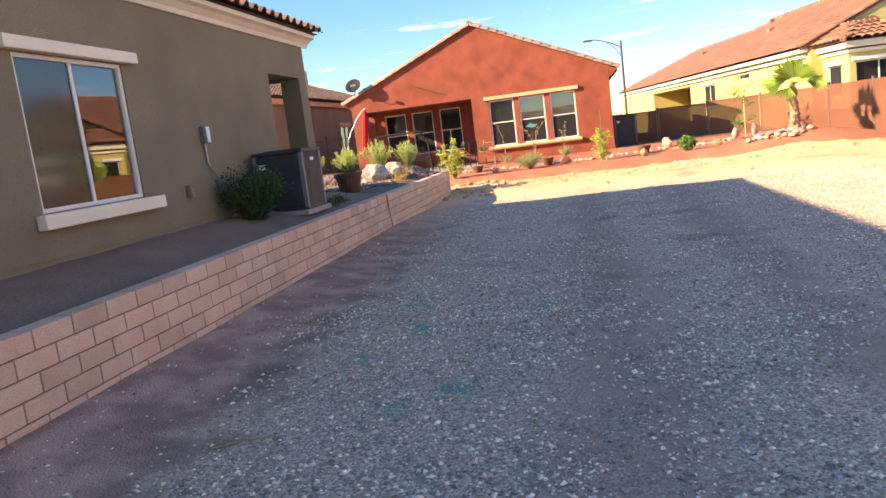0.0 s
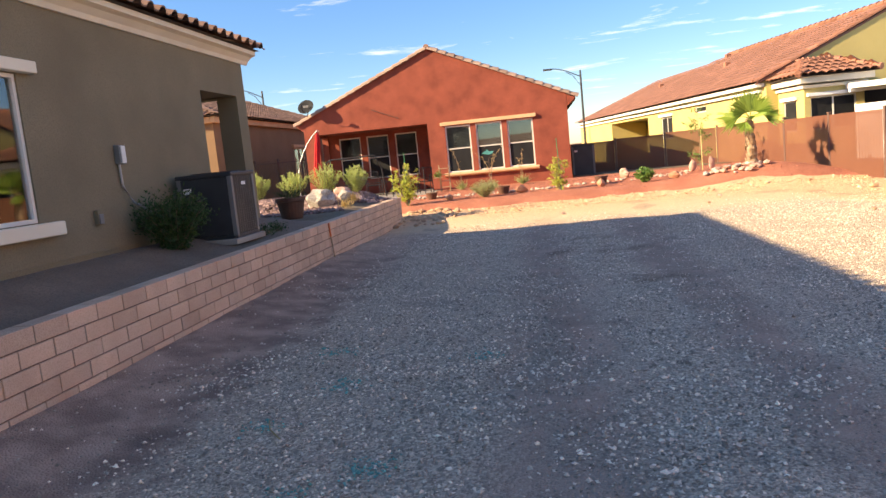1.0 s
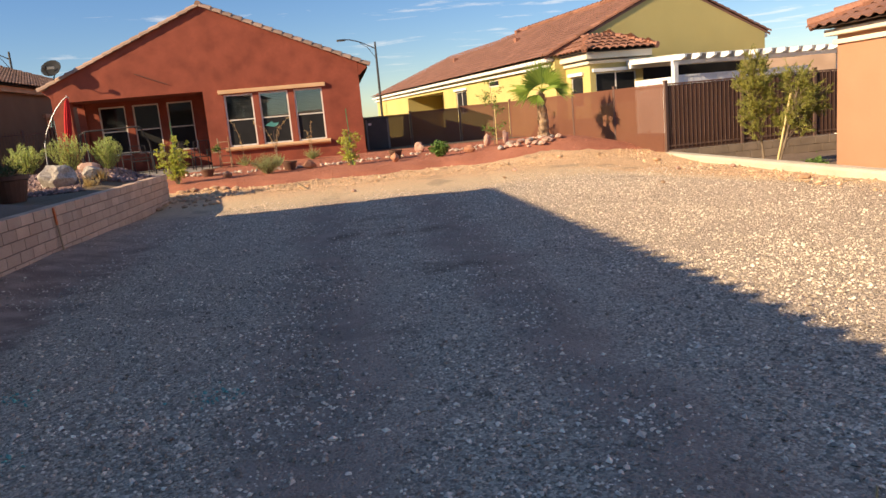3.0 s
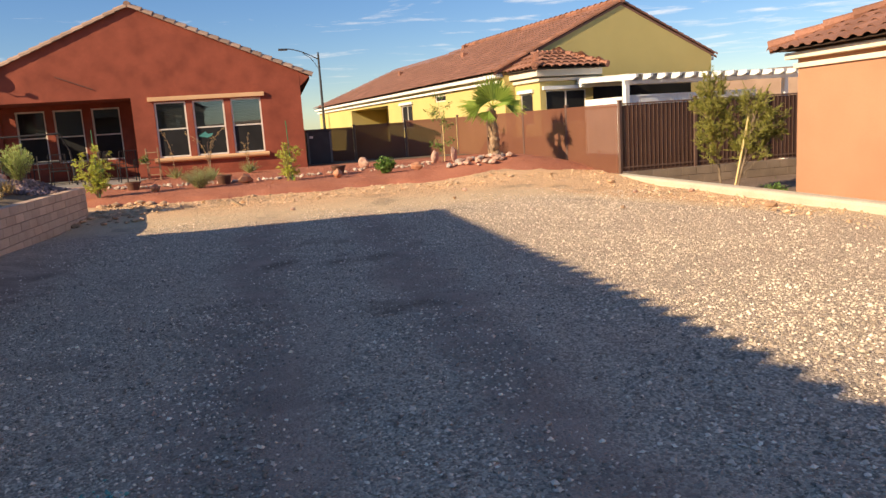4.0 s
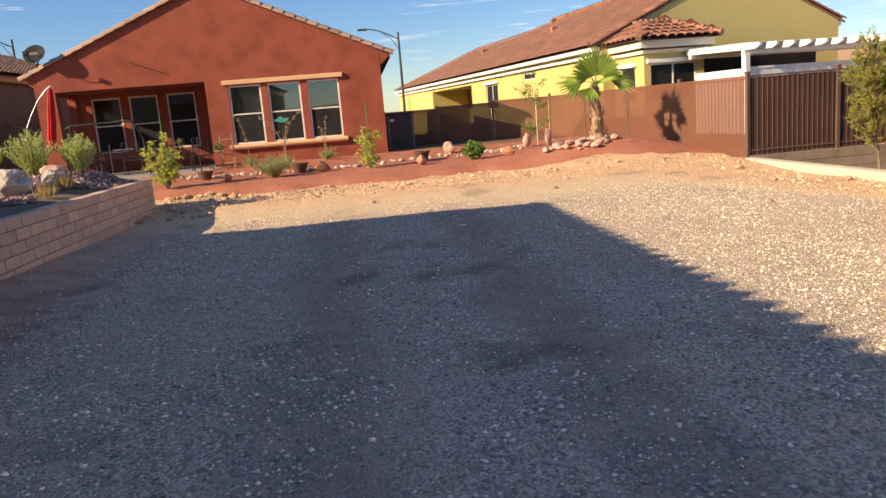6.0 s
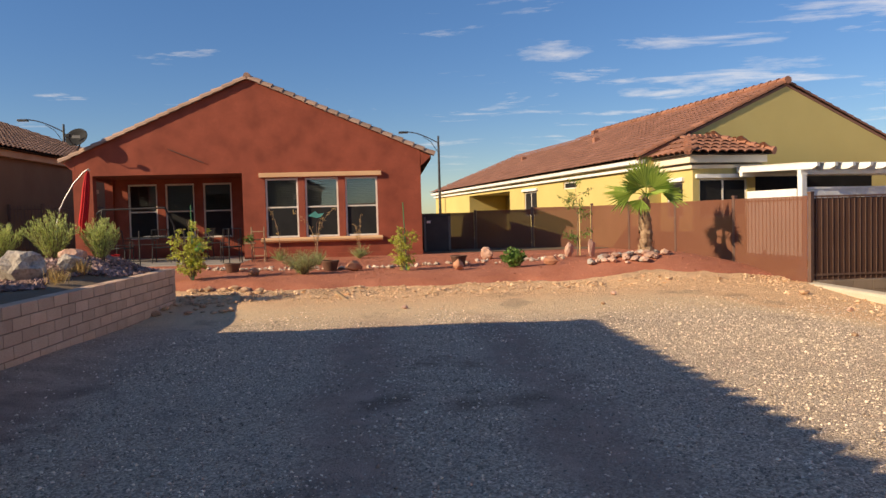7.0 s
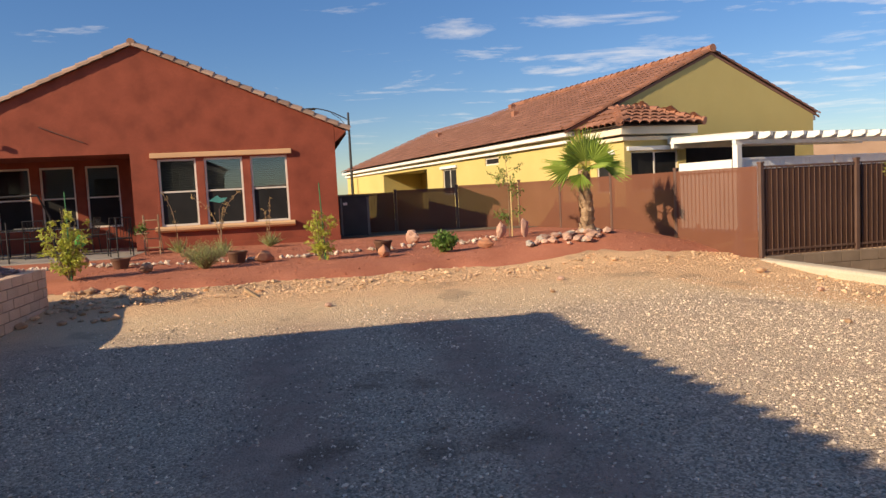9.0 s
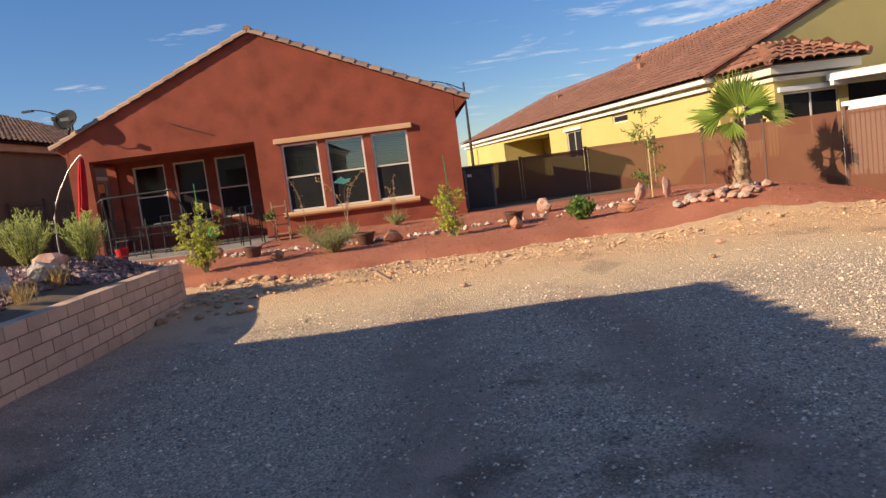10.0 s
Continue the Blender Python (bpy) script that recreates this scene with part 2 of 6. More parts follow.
M = dict(
    ground=groundmat(),
    stone=mat("gravel_stone", (0.48, 0.38, 0.29), (0.68, 0.55, 0.43), 2.0, 0.9, 0.3, 80, vary=0.72, island=True),
    paintmark=mat("turquoise_paint", (0.10, 0.36, 0.30), (0.20, 0.46, 0.38), 30.0, 0.8, 0.3, 80, vary=0.3, island=True),
    sandstone=mat("sand_clod", (0.60, 0.38, 0.23), (0.72, 0.50, 0.32), 3.0, 0.95, 0.4, 60, vary=0.3, island=True),
    redrock=mat("red_cinder", (0.39, 0.142, 0.088), (0.48, 0.19, 0.122), 1.2, 0.95, 0.7, 75, c3=(0.27, 0.085, 0.054), dist=0.012, spec=0.15),
    redchip=mat("red_chip", (0.35, 0.128, 0.08), (0.46, 0.18, 0.115), 3.0, 0.95, 0.4, 60, vary=0.45, island=True),
    soil=mat("dark_soil", (0.19, 0.125, 0.088), (0.26, 0.178, 0.128), 1.5, 0.95, 0.8, 50, c3=(0.115, 0.085, 0.068), dist=0.012),
    palesoil=mat("pale_sandy_soil", (0.17, 0.12, 0.078), (0.22, 0.16, 0.105), 1.5, 0.95, 0.8, 50, c3=(0.13, 0.092, 0.06), dist=0.012),
    concrete=mat("pale_concrete", (0.50, 0.43, 0.33), (0.62, 0.54, 0.42), 1.6, 0.9, 0.5, 60, c3=(0.42, 0.35, 0.26)),
    slab=mat("patio_concrete", (0.27, 0.24, 0.21), (0.35, 0.315, 0.275), 1.2, 0.9, 0.3, 70),
    block=mat("tan_block", (0.58, 0.385, 0.275), (0.68, 0.475, 0.35), 2.5, 0.92, 0.7, 80, c3=(0.50, 0.32, 0.225), vary=0.13),
    mortar=mat("mortar", (0.17, 0.11, 0.08), (0.23, 0.15, 0.11), 3.0, 0.95, 0.5, 90),
    blockgrey=mat("grey_block", (0.20, 0.145, 0.108), (0.27, 0.20, 0.15), 2.5, 0.92, 0.5, 90, vary=0.1),
    red=mat("red_stucco", (0.215, 0.053, 0.033), (0.335, 0.086, 0.053), 2.0, 0.92, 0.45, 45, c3=(0.20, 0.050, 0.032), dist=0.008),
    tan=mat("olive_tan_stucco", (0.185, 0.150, 0.096), (0.25, 0.203, 0.130), 0.9, 0.92, 0.5, 60, c3=(0.165, 0.135, 0.088), dist=0.006),
    yellow=mat("yellow_stucco", (0.53, 0.42, 0.165), (0.59, 0.47, 0.19), 0.7, 0.92, 0.5, 70, c3=(0.50, 0.39, 0.15), dist=0.006),
    brownst=mat("brown_stucco", (0.22, 0.13, 0.072), (0.27, 0.165, 0.092), 0.7, 0.92, 0.5, 70, dist=0.006),
    orange=mat("salmon_stucco", (0.44, 0.21, 0.125), (0.51, 0.255, 0.155), 0.8, 0.92, 0.7, 60, c3=(0.39, 0.18, 0.105), dist=0.006),
    trim=mat("cream_trim", (0.74, 0.64, 0.49), (0.80, 0.71, 0.56), 1.5, 0.85, 0.3, 60, dist=0.004),
    trimtan=mat("sand_trim", (0.60, 0.36, 0.20), (0.68, 0.43, 0.25), 1.5, 0.88, 0.4, 60, dist=0.004),
    white=mat("white_paint", (0.76, 0.74, 0.70), (0.82, 0.80, 0.77), 1.5, 0.6, 0.1, 60),
    vinyl=mat("vinyl_frame", (0.66, 0.61, 0.54), (0.72, 0.67, 0.60), 2.0, 0.5, 0.05, 60),
    tile=mat("clay_tile", (0.24, 0.115, 0.083), (0.32, 0.155, 0.115), 1.1, 0.85, 0.5, 40, c3=(0.21, 0.098, 0.07), vary=0.12, island=True, dist=0.006),
    tilepart=mat("clay_tile_piece", (0.26, 0.115, 0.075), (0.36, 0.165, 0.11), 1.1, 0.85, 0.5, 40, c3=(0.20, 0.085, 0.055), vary=0.22, dist=0.006),
    tilebrown=mat("brown_tile", (0.20, 0.115, 0.085), (0.30, 0.175, 0.125), 1.1, 0.85, 0.5, 40, vary=0.25, island=True, dist=0.006),
    rake=mat("rake_tile", (0.32, 0.205, 0.155), (0.41, 0.27, 0.205), 1.4, 0.85, 0.4, 40, vary=0.18, dist=0.006),
    darkwood=mat("dark_soffit", (0.07, 0.05, 0.04), (0.10, 0.07, 0.055), 2, 0.8, 0.2, 50),
    screen=screenmat("brown_privacy_screen", (0.150, 0.058, 0.034), (0.185, 0.075, 0.045), 0.9, 0.75, 0.35, 160, c3=(0.12, 0.046, 0.028), dist=0.003),
    iron=mat("dark_brown_iron", (0.115, 0.064, 0.049), (0.145, 0.083, 0.063), 3, 0.55, 0.1, 60, metal=0.0, spec=0.4),
    # brown mesh behind the pickets: shade is put into its darker colour
    screenshaded=screenmat("dark_brown_mesh", (0.072, 0.033, 0.023), (0.095, 0.044, 0.031), 0.9, 0.8, 0.3, 120),
    screengrey=mat("grey_insect_screen", (0.022, 0.026, 0.027), (0.032, 0.037, 0.038), 2, 0.1, 0.0, 200, spec=0.6),
    screendark=mat("dark_window_screen", (0.014, 0.014, 0.015), (0.022, 0.022, 0.023), 2, 0.8, 0.2, 200, spec=0.2),
    blind=mat("window_blind", (0.17, 0.17, 0.165), (0.21, 0.21, 0.20), 2, 0.6, 0.0, 60),
    interior=mat("dim_interior", (0.10, 0.09, 0.08), (0.13, 0.12, 0.10), 1, 0.9, 0.0, 30),
    glass=glassmat("window_glass", ior=2.0),
    acgrey=mat("dark_grey_metal", (0.032, 0.032, 0.034), (0.045, 0.045, 0.047), 3, 0.5, 0.1, 60, spec=0.4),
    acpale=mat("grey_metal", (0.15, 0.147, 0.142), (0.19, 0.186, 0.18), 3, 0.5, 0.1, 60, spec=0.4),
    greymetal=mat("galvanised", (0.28, 0.28, 0.28), (0.36, 0.36, 0.36), 4, 0.45, 0.1, 60, metal=0.6),
    black=mat("black_plastic", (0.02, 0.02, 0.022), (0.03, 0.03, 0.032), 3, 0.5, 0.1, 60),
    dishgrey=mat("dish_grey", (0.018, 0.019, 0.021), (0.026, 0.027, 0.030), 3, 0.75, 0.0, 60, spec=0.12),
    redcloth=mat("red_canvas", (0.42, 0.012, 0.018), (0.50, 0.02, 0.025), 4, 0.8, 0.3, 40),
    greenpl=mat("green_plastic", (0.02, 0.42, 0.09), (0.03, 0.50, 0.12), 4, 0.35, 0.0, 40),
    potbrown=mat("brown_pot", (0.10, 0.045, 0.030), (0.14, 0.065, 0.042), 5, 0.6, 0.2, 40),
    wood=mat("weathered_wood", (0.30, 0.20, 0.12), (0.42, 0.29, 0.18), 6, 0.85, 0.4, 60),
    stake=mat("pale_stake", (0.60, 0.44, 0.20), (0.68, 0.52, 0.27), 6, 0.8, 0.3, 60),
    stakegreen=mat("green_stake", (0.03, 0.16, 0.07), (0.04, 0.20, 0.09), 6, 0.5, 0.0, 60),
    orangeflag=mat("orange_paint", (0.62, 0.12, 0.03), (0.70, 0.16, 0.05), 6, 0.7, 0.2, 60),
    bark=mat("bark", (0.17, 0.12, 0.08), (0.26, 0.19, 0.13), 6, 0.9, 0.7, 40),
    palmbark=mat("palm_bark", (0.30, 0.19, 0.115), (0.44, 0.30, 0.19), 6, 0.9, 0.7, 50, c3=(0.14, 0.08, 0.05)),
    rockpink=mat("pink_rock", (0.48, 0.27, 0.20), (0.64, 0.42, 0.33), 4, 0.9, 0.6, 30, c3=(0.42, 0.24, 0.17), vary=0.2, dist=0.02),
    rubble=mat("sandy_rubble", (0.42, 0.25, 0.15), (0.58, 0.37, 0.23), 5, 0.95, 0.6, 30, vary=0.25, dist=0.02),
    rockred=mat("red_sandstone", (0.42, 0.18, 0.105), (0.52, 0.26, 0.16), 5, 0.9, 0.6, 30, vary=0.2, dist=0.02),
    rockgrey=mat("grey_boulder", (0.36, 0.31, 0.27), (0.55, 0.49, 0.43), 5, 0.9, 0.7, 24, c3=(0.25, 0.21, 0.19), dist=0.03),
    rockpurple=mat("purple_rock", (0.19, 0.115, 0.105), (0.36, 0.24, 0.215), 2, 0.9, 0.4, 40, vary=0.5, island=True),
    cobble=mat("river_cobble", (0.50, 0.37, 0.28), (0.66, 0.52, 0.41), 3, 0.8, 0.3, 40, vary=0.4, island=True),
    leafpale=leafmat("sage_leaf", (0.34, 0.42, 0.12), (0.64, 0.68, 0.26)),
    leafyellow=leafmat("yellow_green_leaf", (0.33, 0.39, 0.055), (0.64, 0.64, 0.15)),
    leafgreen=leafmat("green_leaf", (0.07, 0.15, 0.03), (0.18, 0.30, 0.07)),
    leafgrey=leafmat("grey_green_leaf", (0.24, 0.28, 0.11), (0.44, 0.46, 0.22)),
    leafdark=leafmat("dark_leaf", (0.03, 0.065, 0.02), (0.075, 0.13, 0.04)),
    leafolive=leafmat("olive_leaf", (0.17, 0.18, 0.04), (0.44, 0.41, 0.11)),
    palmleaf=leafmat("palm_leaf", (0.11, 0.21, 0.03), (0.33, 0.44, 0.085), 0.3),
    dryleaf=leafmat("dry_leaf", (0.40, 0.27, 0.11), (0.55, 0.40, 0.18), 0.3),
    hill=mat("desert_hill", (0.32, 0.20, 0.13), (0.42, 0.27, 0.18), 0.02, 0.95, 0.0, 1.0),
)

# ---- mesh helpers ----


def box(bm, x0, x1, y0, y1, z0, z1, bev=0.0):
    """Adds a box; bev chamfers its edges."""
    b = bmesh.new() if bev else bm
    vs = [b.verts.new((x, y, z)) for z in (z0, z1) for y in (y0, y1) for x in (x0, x1)]
    for f in ((0, 2, 3, 1), (4, 5, 7, 6), (0, 1, 5, 4), (2, 6, 7, 3), (0, 4, 6, 2), (1, 3, 7, 5)):
        b.faces.new([vs[i] for i in f])
    if bev:
        bmesh.ops.bevel(b, geom=list(b.edges), offset=bev, segments=2, affect="EDGES", profile=0.5)
        join(bm, b)
    return bm


def join(bm, other, m=None):
    me = bpy.data.meshes.new("tmp")
    other.to_mesh(me)
    other.free()
    if m is not None:
        me.transform(m)
    bm.from_mesh(me)
    bpy.data.meshes.remove(me)


def tube(bm, pts, radii, n=8, cap=True):
    """A round bar along pts."""
    pts = [Vector(p) for p in pts]
    if isinstance(radii, (int, float)):
        radii = [radii] * len(pts)
    rings = []
    for i, p in enumerate(pts):
        d = (pts[min(i + 1, len(pts) - 1)] - pts[max(i - 1, 0)]).normalized()
        a = d.orthogonal().normalized() if abs(d.z) > 0.95 else d.cross(Vector((0, 0, 1))).normalized()
        c = d.cross(a)
        rings.append([bm.verts.new(p + radii[i] * (math.cos(6.2832 * k / n) * a + math.sin(6.2832 * k / n) * c)) for k in range(n)])
    for r0, r1 in zip(rings, rings[1:]):
        for k in range(n):
            bm.faces.new((r0[k], r0[(k + 1) % n], r1[(k + 1) % n], r1[k]))
    if cap:
        bm.faces.new(rings[0][::-1])
        bm.faces.new(rings[-1])
    return bm


def lathe(bm, prof, n=20, at=(0, 0, 0)):
    """A turned shape from (radius, height) pairs."""
    rings = [[bm.verts.new((at[0] + r * math.cos(6.2832 * k / n), at[1] + r * math.sin(6.2832 * k / n), at[2] + z)) for k in range(n)] for r, z in prof]
    for r0, r1 in zip(rings, rings[1:]):
        for k in range(n):
            bm.faces.new((r0[k], r0[(k + 1) % n], r1[(k + 1) % n], r1[k]))
    bm.faces.new(rings[0][::-1])
    return bm


def prism(bm, poly, axis, a, b):
    """A polygon of (u, z) pairs stretched from a to b along axis ('x': u is y; 'y': u is x)."""
    def at(u, z, w):
        return (w, u, z) if axis == "x" else (u, w, z)
    v0, v1 = [bm.verts.new(at(u, z, a)) for u, z in poly], [bm.verts.new(at(u, z, b)) for u, z in poly]
    n = len(poly)
    bm.faces.new(v0), bm.faces.new(v1[::-1])
    for i in range(n):
        bm.faces.new((v0[i], v1[i], v1[(i + 1) % n], v0[(i + 1) % n]))
    bmesh.ops.recalc_face_normals(bm, faces=bm.faces)
    return bm


def wall_holes(bm, axis, w0, w1, u0, u1, z0, z1, holes):
    """A thick wall with openings. axis 'y': lies in y between w0 and w1, u is x; 'x': u is y."""
    us = sorted({u0, u1, *[h[0] for h in holes], *[h[1] for h in holes]})
    zs = sorted({z0, z1, *[h[2] for h in holes], *[h[3] for h in holes]})

    def solid(i, j):
        if not (0 <= i < len(us) - 1 and 0 <= j < len(zs) - 1):
            return False
        cu, cz = (us[i] + us[i + 1]) / 2, (zs[j] + zs[j + 1]) / 2
        return not any(h[0] < cu < h[1] and h[2] < cz < h[3] for h in holes)

    def q(*pts):
        bm.faces.new([bm.verts.new((w, u, z) if axis == "x" else (u, w, z)) for u, z, w in pts])

    for i in range(len(us) - 1):
        for j in range(len(zs) - 1):
            if not solid(i, j):
                continue
            a, b, c, d = us[i], us[i + 1], zs[j], zs[j + 1]
            for w in (w0, w1):
                q((a, c, w), (b, c, w), (b, d, w), (a, d, w))
            if not solid(i - 1, j):
                q((a, c, w0), (a, d, w0), (a, d, w1), (a, c, w1))
            if not solid(i + 1, j):
                q((b, c, w0), (b, d, w0), (b, d, w1), (b, c, w1))
            if not solid(i, j - 1):
                q((a, c, w0), (b, c, w0), (b, c, w1), (a, c, w1))
            if not solid(i, j + 1):
                q((a, d, w0), (b, d, w0), (b, d, w1), (a, d, w1))
    bmesh.ops.remove_doubles(bm, verts=bm.verts, dist=1e-4)
    bmesh.ops.recalc_face_normals(bm, faces=bm.faces)
    return bm


def mesh_of(name, bm, material, smooth=False):
    me = bpy.data.meshes.new(name)
    bm.to_mesh(me)
    bm.free()
    me.materials.append(material)
    if smooth:
        for p in me.polygons:
            p.use_smooth = True
    return me


def part(name, bm, material, parent=None, label="", smooth=False):
    ob = new(name, mesh_of(name, bm, material, smooth))
    ob.parent = parent
    return tagged(ob, label)


def thing(name, label, category, m=None, group="", kind=""):
    ob = new(name)
    if m is not None:
        ob.matrix_world = m
    ob.empty_display_size = 0.1
    return tagged(ob, label, category, group, kind)


def raw(name, verts, faces, material, smooth=False, parent=None):
    me = bpy.data.meshes.new(name)
    me.from_pydata(np.asarray(verts).tolist() if isinstance(verts, np.ndarray) else verts, [], faces.tolist() if isinstance(faces, np.ndarray) else faces)
    me.materials.append(material)
    if smooth:
        me.polygons.foreach_set("use_smooth", [True] * len(me.polygons))
    me.update()
    ob = new(name, me)
    ob.parent = parent
    return ob


rng = np.random.default_rng(7)


def sm(a, b, v):
    t = np.clip((v - a) / (b - a), 0, 1)
    return t * t * (3 - 2 * t)


def ground_z(x, y):
    """Height of the ground: flat lot, a low bank, the red rock bed with the mound under the palm."""
    x, y = np.asarray(x, float), np.asarray(y, float)
    z = 0.13 * sm(17.8, 20.4, y) + 0.30 * sm(20.3, 22.2, y) * sm(10.5, 8.0, x) + 0.12 * sm(22.2, 26.5, y) * sm(12.0, 8.0, x)
    z = z + 0.33 * np.exp(-(((x - 6.8) / 1.7) ** 2 + ((y - 21.9) / 1.1) ** 2))
    z = z - 0.25 * sm(9.6, 10.2, x) * sm(40, 20, y)
    return z


def bump_z(x, y, seed=0.0, s=1.0):
    return s * (0.5 * np.sin(1.7 * x + 0.6 * y + seed) * np.sin(1.3 * y - 0.4 * x + 2 * seed) + 0.3 * np.sin(4.1 * x + seed) * np.sin(3.7 * y + 1.3 * seed))


def grid_sheet(name, xs, ys, zf, material, smooth=True, keep=None, parent=None):
    X, Y = np.meshgrid(xs, ys)
    Z = zf(X, Y)
    nx, ny = len(xs), len(ys)
    idx = np.arange(nx * ny).reshape(ny, nx)
    F = np.stack([idx[:-1, :-1], idx[:-1, 1:], idx[1:, 1:], idx[1:, :-1]], -1).reshape(-1, 4)
    if keep is not None:
        cx, cy = (X[:-1, :-1] + X[1:, 1:]).ravel() / 2, (Y[:-1, :-1] + Y[1:, 1:]).ravel() / 2
        F = F[keep(cx, cy)]
    return raw(name, np.stack([X, Y, Z], -1).reshape(-1, 3), F, material, smooth, parent)


OCT = np.array([(1, 0, 0), (-1, 0, 0), (0, 1, 0), (0, -1, 0), (0, 0, 1), (0, 0, -1)], float)
OCTF = np.array([(0, 2, 4), (2, 1, 4), (1, 3, 4), (3, 0, 4), (2, 0, 5), (1, 2, 5), (3, 1, 5), (0, 3, 5)])


def pebbles(name, pts, size, material, flat=0.6, parent=None):
    """Many small angular stones as one mesh."""
    n = len(pts)
    v = OCT[None] * size[:, None, None] * rng.uniform(0.6, 1.25, (n, 6, 3))
    a = rng.uniform(0, 6.283, n)
    tilt = rng.uniform(-0.5, 0.5, n)
    c, s_ = np.cos(a)[:, None], np.sin(a)[:, None]
    x, y, z = v[..., 0], v[..., 1], v[..., 2] * flat
    ct, st = np.cos(tilt)[:, None], np.sin(tilt)[:, None]
    y, z = y * ct - z * st, y * st + z * ct
    v = np.stack([x * c - y * s_, x * s_ + y * c, z], -1) + pts[:, None, :]
    f = (OCTF[None] + 6 * np.arange(n)[:, None, None]).reshape(-1, 3)
    return raw(name, v.reshape(-1, 3), f, material, False, parent)


def s_tiles(name, m, width, length, material, keep=None, pitch=0.30, course=0.36, parent=None, amp=0.045):
    """Barrel tiles on a slope: x along the eave, y up the slope, z out of it; stepped at every course. Each tile is an island."""
    prof = [0.0, 0.55, 0.92, 1.0, 0.92, 0.55, 0.0, -0.12]
    pu = np.array([0.0, 0.08, 0.2, 0.31, 0.42, 0.54, 0.62, 0.82]) * pitch
    pu = np.append(pu, pitch)
    pz = np.append(np.array(prof), 0.0) * amp
    verts, faces = [], []
    ncol, nrow = int(math.ceil(width / pitch)), int(math.ceil(length / course))
    for r in range(nrow):
        y0, y1 = r * course, min((r + 1) * course + 0.05, length + 0.05)
        for c in range(ncol):
            cx, cy = (c + 0.5) * pitch, (r + 0.5) * course
            if cx > width or (keep is not None and not keep(cx, cy)):
                continue
            k = len(verts)
            jig = random.uniform(-0.008, 0.008)
            for u, z in zip(pu, pz):
                verts.append((c * pitch + u, y0 + jig, z + 0.045))
                verts.append((c * pitch + u, y1, z + 0.0))
                verts.append((c * pitch + u, y0 + jig, z + 0.022))
            for i in range(len(pu) - 1):
                a = k + 3 * i
                faces.append((a, a + 3, a + 4, a + 1))
                faces.append((a, a + 2, a + 5, a + 3))
    ob = raw(name, verts, faces, material, False, parent)
    ob.matrix_local = m
    return ob


def slope_frame(origin, along, up):
    """Matrix with x along the eave, y up the slope."""
    x = Vector(along).normalized()
    y = Vector(up).normalized()
    z = x.cross(y)
    m = Matrix((x, y, z)).transposed().to_4x4()
    m.translation = origin
    return m

# ---- ground ----
xs = np.unique(np.concatenate([np.array([-3000, -800, -250, -100, -60, -40, -25, -15]), np.arange(-8, 14.01, 0.2), np.array([16, 20, 30, 45, 70, 120, 300, 900, 3000])]))
ys = np.unique(np.concatenate([np.array([-3000, -800, -200, -60, -30, -15]), np.arange(-6, 30.01, 0.2), np.array([32, 36, 42, 50, 60, 80, 120, 300, 900, 3000])]))


def lot_z(x, y):
    z = ground_z(x, y) * (y < 24) + ground_z(x, np.minimum(y, 24)) * (y >= 24)
    near = sm(-8, -6, x) * sm(14, 12, x) * sm(30, 27, y)
    z = z + 0.02 * bump_z(x * 0.8, y * 0.8) * near
    z = z + 0.05 * np.abs(bump_z(2.3 * x, 2.9 * y, 1.7)) * sm(18.6, 19.6, y) * sm(22.5, 21.0, y) * near
    z = z + 0.14 * sm(-2.1, -3.2, x) * sm(20.4, 13.0, y) * near
    z = z - 0.1 * sm(20.9, 21.6, y) * near - 0.3 * sm(9.5, 9.9, x) * sm(30, 24, y) * sm(30, 20, x)
    return z


ground = tagged(grid_sheet("ground", xs, ys, lot_z, M["ground"]), "grey gravel lot with sandy dirt edge and bare patches", "ground", kind="structure")

# red rock bed in front of the red house, with a wavy front edge


def bed_front(x):
    return 21.15 - 0.35 * sm(3.5, 6.0, x) + 0.12 * np.sin(2.3 * x) + 0.07 * np.sin(5.1 * x + 1) + 0.4 * sm(-1.5, -3.2, x)


def bed_z(x, y):
    lip = sm(0.0, 0.35, y - bed_front(x))
    return ground_z(x, y) - 0.06 + 0.085 * lip + 0.012 * bump_z(2 * x, 2 * y, 0.6)


def fence_x(y):
    return 9.4 - 0.2199 * (y - 20.12)


bed = grid_sheet("red_rock_bed", np.arange(-9.0, 9.61, 0.12), np.arange(20.4, 48.0, 0.12), bed_z, M["redrock"],
                 keep=lambda x, y: (y > bed_front(x) - 0.05) & (x < fence_x(y) + 0.05) & ((x > -3.35) | (y > 20.9)))
tagged(bed, "bed of crushed red cinder rock with a low mound", "rock bed", kind="structure")

yard = grid_sheet("side_yard", np.arange(2.0, 9.6, 0.2), np.arange(27.9, 48.0, 0.2), lambda x, y: bed_z(x, y) + 0.012, M["palesoil"],
                  keep=lambda x, y: (x < fence_x(y) - 0.02) & (y > 28.2 + 0.25 * np.sin(1.3 * x) - 0.25 * (x - 2)))
tagged(yard, "pale decomposed granite strip beside the red house", "gravel", kind="structure")

# raised ledge behind the block wall


def ledge_z(x, y):
    z = 0.77 + 0.21 * sm(-3.4, -4.57, x) * sm(14.6, 13.4, y) + 0.05 * sm(14, 16, y) * sm(-3.42, -3.7, x)
    z = z + 0.24 * sm(17.0, 18.7, y) * sm(20.4, 19.9, y) * sm(-3.5, -4.2, x)
    return z + 0.012 * bump_z(2 * x, 2 * y, 2.0)


